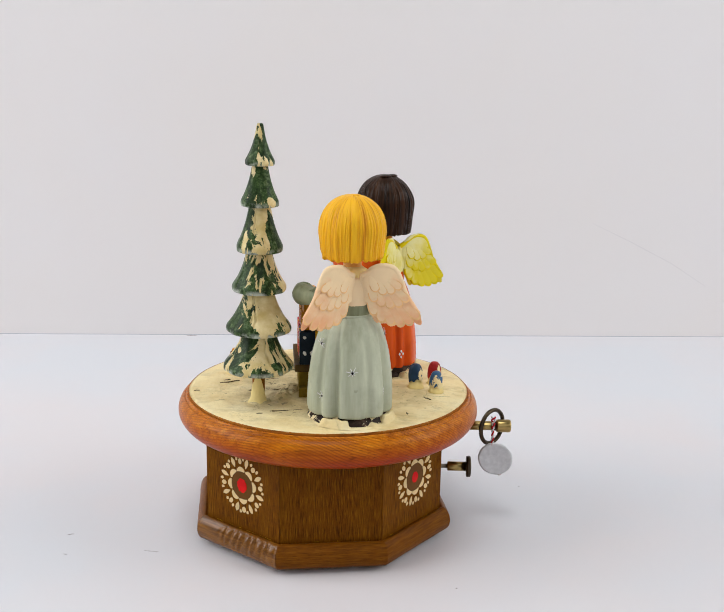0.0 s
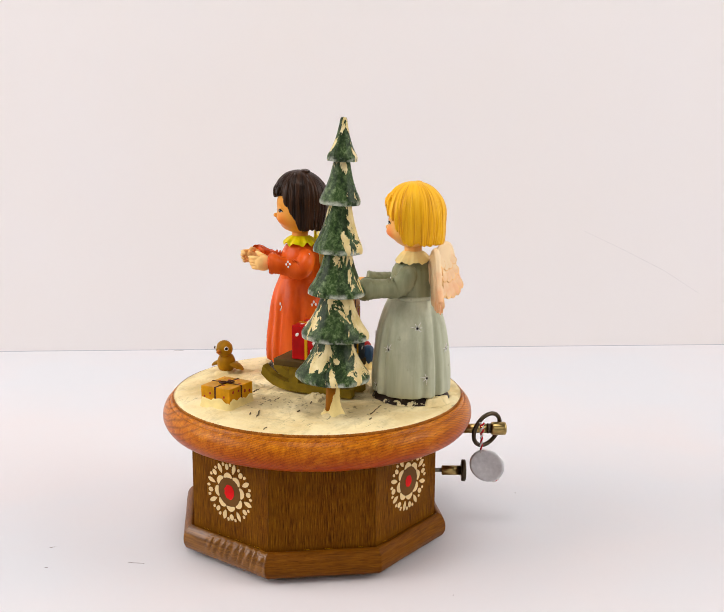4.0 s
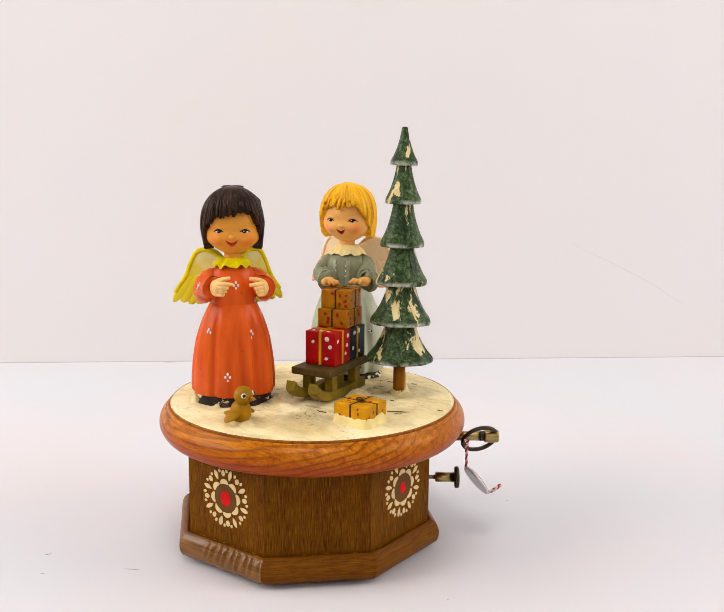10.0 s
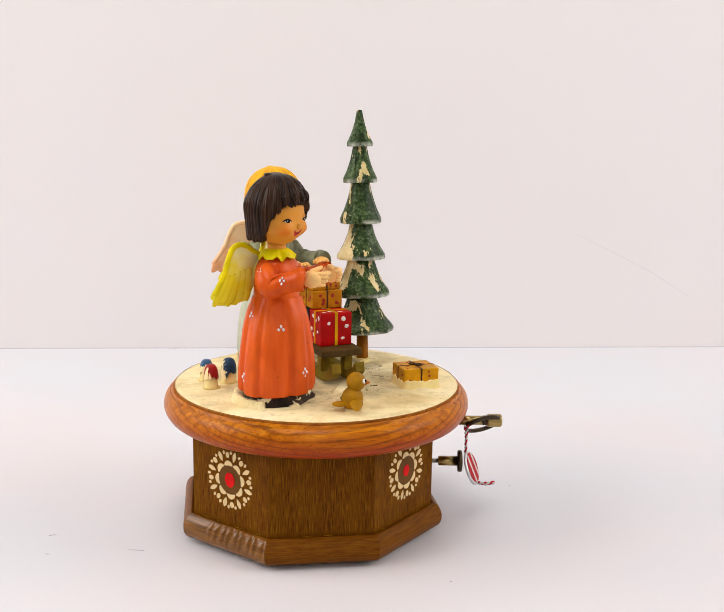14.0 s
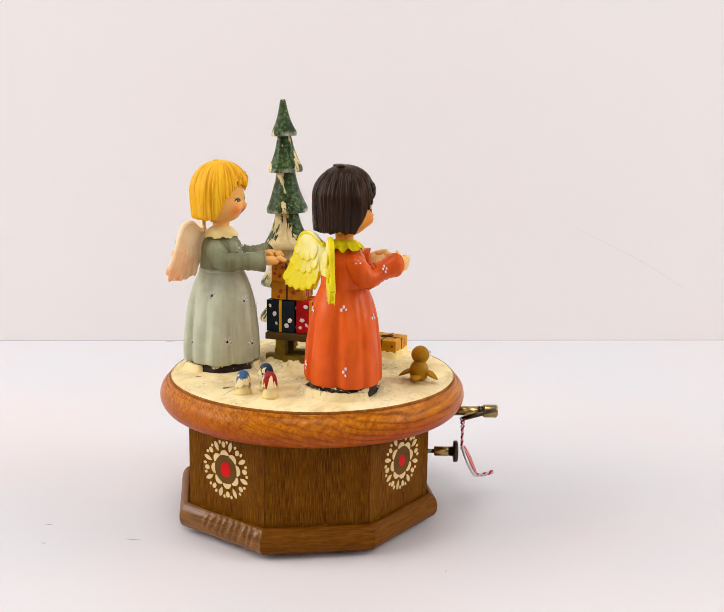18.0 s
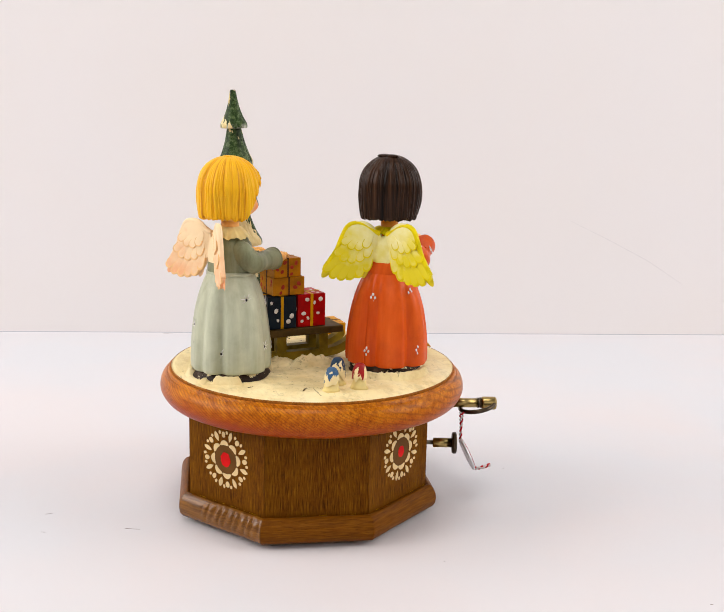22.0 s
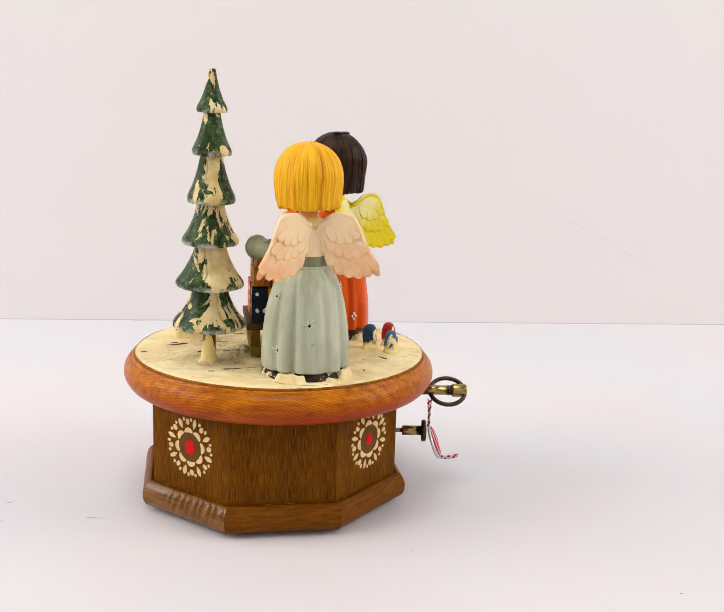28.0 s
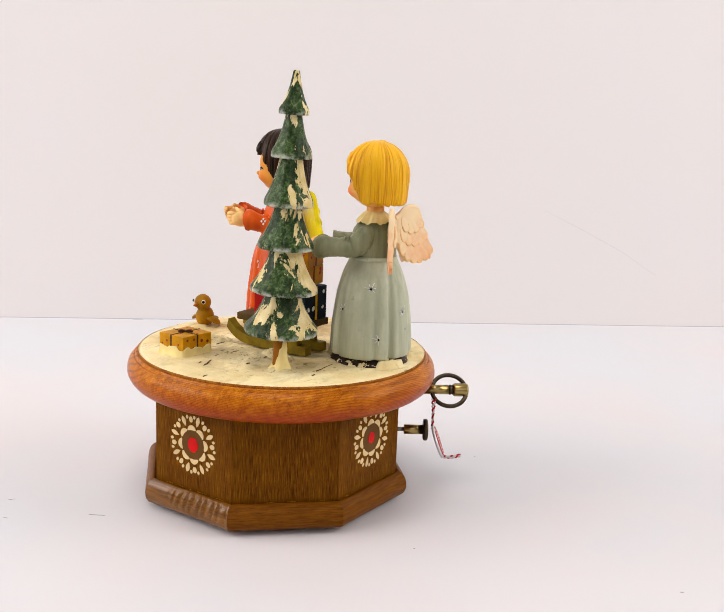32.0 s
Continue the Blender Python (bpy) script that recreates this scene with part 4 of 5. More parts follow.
    def soft(x, z):
        """Cheeks, chin and eye hollows of the face."""
        d = sum(1.6 * math.exp(-((x - 6.8 * s) / 3.2) ** 2 - ((z + 6.6) / 3.0) ** 2) for s in (-1, 1))
        d += 0.9 * math.exp(-(x / 3.4) ** 2 - ((z + 11.3) / 1.9) ** 2)
        return d - 0.7 * math.exp(-(x / 9.0) ** 2 - ((z + 1.4) / 2.4) ** 2)

    def skull(u, v):
        b = math.pi * v - math.pi / 2
        a = math.tau * u
        z = 13.9 * math.sin(b)
        r = math.cos(b)
        wide, fore = fullness(z)
        p = Vector((12.7 * wide * r * math.cos(a), 11.6 * r * math.sin(a) * (fore if a < math.pi else 1.0), z))
        if p.y > 0:
            p.y += soft(p.x, z) * min(1, p.y / 3)
        return turn @ (p + hc)
    g.grid(skull, 96, 60, skin)

    def face_point(x, z):
        wide, fore = fullness(z)
        q = max(0.02, 1 - (x / (12.7 * wide)) ** 2 - (z / 13.9) ** 2)
        return Vector((x, 11.6 * fore * math.sqrt(q) + soft(x, z), z))

    def on_face(x, z, off=0.0):
        """A point of the face's front at x and height z, with its normal."""
        z -= hc.z
        p = face_point(x, z)
        n = (face_point(x + 0.2, z) - p).cross(face_point(x, z + 0.2) - p)
        n = (n if n.y > 0 else -n).normalized()
        return turn @ (p + hc + n * off), turn.to_3x3() @ n
    # button nose
    p, n = on_face(0.0, 83.9, -0.15)
    g.ball(p, 1.0, skin, 18, 1.55, 1.25, 1.75, turn_to(n).to_3x3())
    # laughing mouth: curved lips round a dark opening
    wide = 2.5 if seam else 3.0
    for half, drop, lift, off, mat in ((wide, 2.15, 0.0, 0.05, M_LIPS), (wide - 0.7, 1.1 if seam else 0.55, -0.42, 0.13, M_MOUTH)):
        def smile(u, v, half=half, drop=drop, lift=lift, off=off):
            x = half * (2 * u - 1)
            k = 1 - (x / half) ** 2
            z = 81.5 + lift + 0.14 * x * x - 0.25 * math.exp(-(x / 0.7) ** 2) - v * drop * k ** 0.6
            return on_face(x, z, off + 0.14 * math.sin(math.pi * v))[0]
        g.grid(smile, 22, 8, mat, wrap=False)
    for s in (-1, 1):
        # almond-shaped dark eye with a little white at the corner, under a heavy lid
        p, n = on_face(6.3 * s, 86.5, -0.2)
        face = turn_to(n).to_3x3()
        g.ball(p, 1.0, M_WHITE, 16, 1.7, 0.66, 0.34, face)
        p, n = on_face(6.1 * s, 86.6, 0.0)
        g.ball(p, 1.0, M_EYE, 16, 1.2, 0.8, 0.36, face)
        lid = [on_face(6.3 * s + 2.35 * q, 87.35 - 0.95 * q * q, 0.1)[0] for q in (-1, -0.6, -0.2, 0.2, 0.6, 1)]
        g.tube(lid, [0.14, 0.34, 0.42, 0.42, 0.34, 0.14], M_EYE, 8)
        # fold of skin over the lid
        brow = [on_face(6.3 * s + 2.7 * q, 88.5 - 0.9 * q * q, -0.25)[0] for q in (-1, -0.6, -0.2, 0.2, 0.6, 1)]
        g.tube(brow, [0.3, 0.6, 0.7, 0.7, 0.6, 0.3], skin, 10)
        # white dot painted as the highlight in the eye
        p, n = on_face(6.1 * s + 0.45, 86.8, 0.40)
        g.ball(p, 0.24, M_WHITE, 8)

    # bobbed hair: one shell of carved strands of uneven width, open at the face
    def carved(a, z):
        """Depth of the knife cuts between strands."""
        w = a + 0.05 * noise.noise((math.cos(a) * 3, math.sin(a) * 3, z * 0.06 + fold_seed))
        d = 0.0
        for freq, wide, depth in ((6.5, 0.10, 0.62), (13.0, 0.13, 0.34)):
            n = noise.noise((math.cos(w) * freq, math.sin(w) * freq, z * 0.018 + fold_seed * 3 + freq))
            d += depth * math.exp(-(n / wide) ** 2)
        return d

    def hair_low(a):
        d = abs(math.degrees((a - math.pi / 2 + math.pi) % math.tau - math.pi))
        k = min(1, max(0, (d - 38) / 46)) ** 1.25
        jag = (3.6 if seam else 2.3) * carved(a, fringe) + (2.8 if seam else 1.9) * noise.noise((math.cos(a) * 6, math.sin(a) * 6, fold_seed)) - 0.5
        return (fringe - 0.4 - slant * math.cos(a) + jag - 1.2 * math.cos(math.radians(d) * 1.5)) * (1 - k) + (76.9 + 0.45 * jag) * k

    def hair_radius(z):
        if z > 90:
            return 15.8 * max(0.0, 1 - ((z - 90) / (crown - 90)) ** 2.15) ** (1 / 2.05)
        return 15.8 + flare * ((90 - z) / 13) - 1.3 * ((90 - z) / 13) ** 2

    def lock(u, v):
        a = math.tau * u
        low = hair_low(a)
        if v <= 0.86:
            w = v / 0.86
            z = crown - (crown - low) * w ** 1.35
            r = hair_radius(z)
            r *= 1 + 0.045 * noise.noise((math.cos(a) * 1.5, math.sin(a) * 1.5, z * 0.09 + fold_seed)) * min(1, w * 3)
            if tuft:
                # a lump left by the carver over one temple
                r += 0.9 * math.exp(-((a - math.pi) / 0.16) ** 2 - ((z - 101) / 1.8) ** 2)
            r -= carved(a, z) * min(1, w * 2.2)
        else:
            z = low + 0.4 * (v - 0.86) / 0.14
            r = hair_radius(low) - 0.4 - 4.2 * (v - 0.86) / 0.14
        d = abs((a - math.pi / 2 + math.pi) % math.tau - math.pi)
        r *= 1 - 0.115 * math.exp(-(d / 0.8) ** 2) * min(1, max(0, (106 - z) / 10))
        return turn @ Vector((r * math.cos(a), r * math.sin(a) - 1.4, z))
    g.grid(lock, 400, 46, hair)
    # loose pointed locks over the fringe
    loose = random.Random(fold_seed + 40)
    for q in range(10 if seam else 6):
        a0 = radians(52 + (8.4 if seam else 14) * q + loose.uniform(-4, 4))
        drift, start, fall = loose.uniform(-0.24, 0.24), loose.uniform(0.50, 0.62), loose.uniform(0.4, 1.5 if seam else 0.9)
        line = []
        for i in range(7):
            t = i / 6
            a = a0 + drift * t * t
            p = lock(a / math.tau, start + (0.85 - start) * t)
            line.append(p + turn.to_3x3() @ Vector((math.cos(a), math.sin(a), 0)) * (0.05 + (0.35 if seam else 0.12) * t) - Vector((0, 0, fall * t ** 3)))
        g.tube(line, [0.25, 0.7, 0.95, 1.0, 0.9, 0.6, 0.12], hair, 8)
    if tuft:
        for dx, dy, rx, ry in ((-1.5, -4.0, 4.2, 3.0), (2.6, -4.6, 3.0, 2.2)):
            g.ball(turn @ Vector((dx, dy, crown - 0.75)), 1.0, hair, 18, rx, ry, 0.95)
    else:
        g.ball(turn @ Vector((1.0, -3.0, crown - 0.45)), 1.0, hair, 18, 2.6, 2.0, 0.7)
    # arms: puffed sleeve with a wide open cuff, then the hand
    for s, hand in ((1, hand_r), (-1, hand_l)):
        hx, hy, hz = hand
        reach = 12.6 if seam else 14.8
        el = (reach * s, 4.0, 56.2)
        h = Vector(hand)
        wrist = Vector((hx + 3.2 * s, hy - 7.5, hz - 0.3))
        sh = Vector((8.0 * s, -0.5, 63.8))
        d = (h - wrist).normalized()
        path = [sh, Vector(((4.6 + 0.5 * reach) * s, 0.2, 62.0)), Vector(((reach - 0.5) * s, 2.2, 58.6)), Vector(el) + Vector((0, 1.5, 0)), Vector(el).lerp(wrist, 0.45), Vector(el).lerp(wrist, 0.8), wrist, wrist + d * 0.9]
        line = arc_profile([tuple(p) for p in path], 4)
        sizes = [q for (q,) in arc_profile([(3.8,), (4.8,), (5.3,), (5.0,), (4.5,), (4.8,), (5.5,), (5.6,)], 4)]
        line += [tuple(wrist + d * 1.2), tuple(wrist + d * 1.0), tuple(wrist - d * 1.5)]
        sizes += [5.2, 4.4, 3.9]
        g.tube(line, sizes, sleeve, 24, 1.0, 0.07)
        # creases at the elbow
        for q in (0.30, 0.42):
            c = Vector(el).lerp(wrist, q)
            g.tube([c + Vector((-5.0 * s, 0.4, 1.4)), c + Vector((-3.4 * s, -0.3, 4.0)), c + Vector((0, -1.2, 4.75)), c + Vector((3.4 * s, -2.2, 3.7))], [0.25, 0.62, 0.62, 0.25], sleeve, 8)
        if not seam:
            # small painted flowers on the sleeve
            for at, out in ((Vector(((reach - 2.4) * s, 0.8, 61.0)), Vector((0.75 * s, -0.3, 0.55))), (Vector(el).lerp(wrist, 0.5), Vector((0.9 * s, 0.1, 0.45)))):
                out.normalize()
                across = out.cross(Vector((0, 0, 1))).normalized()
                rise = across.cross(out)
                for dx, dz in ((0, 1.3), (-0.95, 0), (0.95, 0), (0, -1.4)):
                    g.ball(at + out * 4.95 + across * dx + rise * dz, 1.0, M_WHITE, 8, 0.5, 0.7, 0.3, turn_to(out).to_3x3())
        inward = Vector((-s, 0, 0))
        up = Vector((0, 0, 1))
        palm = wrist + d * 4.2
        if seam:
            # open hand lying on the parcel, fingers fanned and bent down
            g.ball(palm, 1.0, skin, 18, 3.7, 4.8, 2.5)
            for q, (out, reach) in enumerate(((2.9, 4.6), (1.2, 5.6), (-0.6, 5.6), (-2.2, 4.7))):
                root = palm + d * 3.0 - inward * out * 0.75 + up * 0.5
                go = (d + inward * (0.45 - 0.16 * out)).normalized()
                g.tube([root, root + go * reach * 0.5 + up * 0.5, root + go * reach - up * 1.1], [1.15, 1.05, 0.72], skin, 10)
            g.tube([palm + inward * 2.4, palm + inward * 4.6 + d * 1.6 + up * 0.3, palm + inward * 5.4 + d * 3.4 - up * 0.5], [1.35, 1.15, 0.75], skin, 10)
        else:
            # half-closed hand, palm inwards: fingers one above the other, thumb on top
            g.ball(palm + d * 0.6, 1.0, M_HAND, 18, 3.1, 4.9, 4.1)
            for q in range(4):
                root = palm + d * 2.6 - inward * 0.9 + up * (2.5 - 1.65 * q)
                fore, curl = ((4.6, 5.4), (4.9, 3.0), (4.4, 2.4), (3.6, 1.8))[q]
                g.tube([root, root + d * fore * 0.6, root + d * fore + inward * 0.8, root + d * (fore - 0.3) + inward * curl - up * 0.3], [1.15, 1.14, 1.05, 0.75], M_HAND, 10)
            g.tube([palm + up * 3.0 + inward * 1.2, palm + up * 4.1 + inward * 2.6 + d * 2.0, palm + up * 4.9 + inward * 5.2 + d * 3.0], [1.6, 1.25, 0.8], M_HAND, 10)
    # wings: a swept plate with overlapping feathers on its back
    for s in (-1, 1):
        m = Matrix.Translation((0, -8.4, 0)) @ Matrix(((0.91 * s, 0, 0, 0), (-sweep, 0, 1, 0), (0, 0.92, 0, 6.2), (0, 0, 0, 1)))
        g.prism(wing_outline(), -1.0, 0.6, wing, m)
        # rounded leading edge
        edge = [(2.0, 69.2), (5.6, 71.0), (9.6, 73.6), (13.9, 74.6), (18.0, 72.9), (20.9, 67.0), (23.2, 60.6), (26.6, 54.8), (29.2, 50.8)]
        g.tube([m @ Vector((x, z, -0.2)) for x, z in arc_profile(edge, 4)], [1.35] * (len(edge) * 4 - 3), rib or wing, 10)
        # overlapping feathers on the back, row upon row, tips lifted like shingles
        g.ball(m @ Vector((12.0, 66.2, -0.8)), 1.0, wing, 24, 9.6, 10.0, 1.25, m.to_3x3() @ Matrix.Rotation(0.35, 3, "Z"))
        for row, (tips, ln, wd) in enumerate(((((29.6, 48.6), (26.0, 45.2), (21.6, 44.2), (17.0, 44.4), (12.4, 45.6), (8.4, 49.0)), 15.0, 5.6),
                                              (((24.2, 57.6), (20.8, 54.6), (16.6, 53.6), (12.2, 54.2), (8.4, 56.4)), 10.5, 5.4),
                                              (((20.6, 64.0), (17.0, 61.4), (13.0, 60.6), (9.0, 61.8)), 8.5, 5.2))):
            for tx, tz in tips:
                go = Vector((tx - 3.0, tz - 75.0)).normalized()
                f = Matrix(((go.y, go.x, 0, tx - go.x * ln), (-go.x, go.y, 0, tz - go.y * ln), (0, 0, 1, -0.9 - 0.36 * row), (0, 0, 0, 1)))
                lift = 0.42 + 0.06 * row

                def quill(u, v, f=f, ln=ln, wd=wd, lift=lift, low=0.0, high=1.0):
                    a = math.tau * u
                    k = low + (high - low) * v
                    y = ln / 2 + ln / 2 * math.copysign(abs(math.sin(a)) ** 0.8, math.sin(a)) * min(k, 1)
                    x = wd / 2 * math.copysign(abs(math.cos(a)) ** 0.8, math.cos(a)) * min(k, 1) * (0.6 + 0.4 * y / ln)
                    dome = -lift * y / ln - 0.20 * (1 - min(k, 1) ** 2) - 0.25
                    return m @ (f @ Vector((x, y, dome if k <= 1 else 0.5)))
                g.grid(lambda u, v: quill(u, max(v, 0.01), low=0.0, high=0.84), 20, 4, wing)
                for at, tone in ((0.0, feather_edge), (0.5, wing)):
                    g.grid(lambda u, v, at=at: quill(at + 0.5 * u, min(v, 1.0), low=0.84, high=1.0), 10, 2, tone, wrap=False)
                    g.grid(lambda u, v, at=at: quill(at + 0.5 * u, v, low=1.0, high=1.01), 10, 1, tone, wrap=False)
        for q in range(5):
            r = m.to_3x3() @ Matrix.Rotation(0.10 + 0.13 * q, 3, "Z")
            g.ball(m @ Vector((9.2 + 4.1 * q, 54.2 - 0.4 * q, 0.45)), 1.0, wing_edge, 18, 2.7, 9.2, 0.62, r)
    g.ball((0, -8.8, 59.5), 1.0, wing, 20, 5.6, 2.0, 9.5)
    if seam:
        # two pale panels down the front of the bodice, each with a row of white dots, dark line beside it
        def bodice_front(x, z, off):
            (r0, z0), (r1, z1) = next(((p, q) for p, q in zip(BODICE, BODICE[1:]) if p[1] <= z <= q[1]), (BODICE[-2], BODICE[-1]))
            r = r0 + (r1 - r0) * (z - z0) / (z1 - z0)
            f = 1 - 0.16 * min(1, max(0, (z - 50.3) / 9))
            return Vector((x, f * math.sqrt(max(0.5, r * r - x * x)) + off, z))
        for s in (-1, 1):
            def strip(u, v, s=s):
                return bodice_front(s * (2.5 + 2.5 * u), 51.5 + 13.6 * v, 0.34 - 1.1 * (abs(2 * u - 1) > 0.99))
            g.grid(strip, 8, 20, M_GREYMID, wrap=False)
            for z in (56.6, 59.4, 62.2):
                g.ball(bodice_front(2.8 * s, z, 0.42), 0.46, M_WHITE, 8)
    for kind, ang, z in marks:
        a = radians(ang)
        r = (skirt_radius(z) * gown(a, z)) if z < 50.5 else 12.05
        n = Vector((math.cos(a), math.sin(a), 0.16 if z < 50 else 0)).normalized()
        p = Vector((r * math.cos(a), r * math.sin(a) * (1 if z < 50.5 else 0.84), z)) + n * 0.02
        side = Vector((-math.sin(a), math.cos(a), 0))
        if kind == "flower":
            for dx, dz in ((0, 1.5), (-1.1, 0), (1.1, 0), (0, -1.6)):
                g.ball(p + side * dx + Vector((0, 0, dz)), 1.0, M_WHITE, 8, 0.62, 0.85, 0.22, turn_to(n).to_3x3())
        else:
            g.ball(p, 1.0, M_EYE, 8, 0.6, 0.8, 0.3, turn_to(n).to_3x3())
            for q in range(7):
                b = math.tau * q / 7 + 0.2
                o = side * math.cos(b) + Vector((0, 0, math.sin(b)))
                g.tube([p + o * 0.6 + n * 0.05, p + o * (2.5 + 0.8 * (q % 2)) + n * 0.02], [0.24, 0.12], M_WHITE, 5)
    return part(name, g)


black_angel = angel("angel_figurine", M_SKIN, M_DARKHAIR, M_REDDRESS, M_REDDRESS, M_COLLAR, M_YELWING, M_YELBRIGHT, M_YELEDGE,
                    [("flower", a - 141 + 90, z) for a, z in ((168, 36), (123, 16), (-49.5, 39.4), (-53.7, 13), (25.6, 41.9), (29, 13.8), (85, 37), (212, 15), (240, 38))] + [("flower", 90, 60)],
                    3, (9.8, 26.5, 61.5), (-9.4, 26.0, 60.8), -11.0, fringe=96.2, hem=1.9, slant=2.2, rib=M_YELEDGE, deep=0.87, crown=107.8, head_shift=(0.0, 1.7), tuft=True)
tagged(black_angel, "painted wooden angel, black bobbed hair, coral red dress, yellow wings", "figurine", "angel figurines")
ride(black_angel, 27.3, 29.7, 141)
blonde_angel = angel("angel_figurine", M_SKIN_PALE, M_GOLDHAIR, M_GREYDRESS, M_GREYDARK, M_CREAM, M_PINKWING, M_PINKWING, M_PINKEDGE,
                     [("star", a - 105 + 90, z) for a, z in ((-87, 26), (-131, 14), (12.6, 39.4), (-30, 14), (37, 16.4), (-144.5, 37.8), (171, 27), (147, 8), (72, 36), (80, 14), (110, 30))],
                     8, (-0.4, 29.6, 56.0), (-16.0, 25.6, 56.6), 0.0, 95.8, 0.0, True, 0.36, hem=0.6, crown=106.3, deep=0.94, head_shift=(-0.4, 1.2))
tagged(blonde_angel, "painted wooden angel, blonde bobbed hair, grey-green dress, peach wings", "figurine", "angel figurines")
ride(blonde_angel, 13.4, -46.7, 107)


def toy_tree():
    tree = new("toy_tree")
    tagged(tree, "carved green wooden fir tree with six tiers and cream snow paint", "tree")
    t = Mesh()
    t.lathe([(3.4, -0.5), (3.1, 4), (3.1, 24)], M_TRUNK, 20, ripple=lambda a, z: 1 + 0.05 * math.sin(5 * a))
    part("trunk", t, tree, "brown turned trunk")
    rows = ((17.4, 17.2, 7.0), (37.0, 15.7, 6.3), (57.2, 13.1, 5.5), (76.6, 11.2, 4.7), (98.4, 9.1, 3.3), (117.6, 6.9, 1.5))
    tops = [r[0] + 3.2 for r in rows[1:]] + [136.9]
    for k, ((z, r, neck), top) in enumerate(zip(rows, tops)):
        h = top - z
        m = Mesh()
        q = (r - neck)
        prof = arc_profile([(r * 0.30, 1.8), (r * 0.80, 0.6), (r * 0.96, 0.05), (r, 0.9), (r * 0.97, h * 0.13), (neck + q * 0.63, h * 0.31), (neck + q * 0.31, h * 0.56), (neck + q * 0.11, h * 0.80), (neck, h - 0.7), (neck * 0.7, h)], 4)
        s = 1.7 * k

        def carve(a, zz, s=s, z=z, h=h):
            n = noise.noise((math.cos(a) * 1.7 + s, math.sin(a) * 1.7, (zz + z) * 0.05))
            facet = 0.018 * math.cos(9 * a + s)
            # a few narrow knife cuts running down each tier
            cut = 0.0
            for b, lo, hi in ((0.4 + s, 0.1, 0.75), (2.3 + 1.3 * s, 0.25, 0.9), (3.5 + 0.7 * s, 0.05, 0.6), (5.2 + 1.1 * s, 0.3, 0.95)):
                d = (a - b + 0.05 * math.sin(zz * 0.8 + b) + math.pi) % math.tau - math.pi
                cut += math.exp(-(d / 0.032) ** 2) * (lo < zz / h < hi)
            return 1 + 0.04 * n + 0.6 * facet - 0.085 * cut
        m.lathe(prof, M_TREE, 200, ripple=carve)
        part("tier", m, tree).location = (0, 0, z * MM)
    return tree


tree = ride(toy_tree(), -33.2, -30.0, 90)
RIDERS[-1] = (tree, RIDERS[-1][1] @ pose(0, 0, 0, 2.13, 0.96, 0))


def sled():
    s = new("toy_sled")
    tagged(s, "small olive-brown wooden sled stacked with painted parcels", "sled")
    p = Mesh()
    p.box((-11, -20.5, 14.4), (11, 20.5, 18.0), M_SLED, bevel=0.5)
    part("plank", p, s)
    for x in (-6.4, 6.4):
        r = Mesh()
        spine = [(-21, 1.6), (-10, 1.4), (6, 1.4), (15, 1.7), (21, 3.0), (25.5, 5.4), (29.0, 8.6)]
        top = [(y - 1.2 * (y > 15), z + 4.4) for y, z in spine]
        out = [(a, b) for a, b in arc_profile(spine, 3)] + [(a, b) for a, b in arc_profile(top[::-1], 3)]
        m = Matrix(((0, 0, 1, x), (1, 0, 0, 0), (0, 1, 0, 0), (0, 0, 0, 1)))
        r.prism(out, -2.4, 2.4, M_OLIVE, m)
        part("runner", r, s)
        for y in (-13, 10.5):
            q = Mesh()
            q.box((x - 2.3, y - 2.6, 5.2), (x + 2.3, y + 2.6, 14.5), M_OLIVE, bevel=0.3)
            part("post", q, s)
    return s


SLED_AT, SLED_FACING = (-6.9, -5.9), 97
sl = ride(sled(), *SLED_AT, SLED_FACING)
SLED_M = Matrix.Translation((SLED_AT[0], SLED_AT[1], 0)) @ Matrix.Rotation(radians(SLED_FACING - 90), 4, "Z")


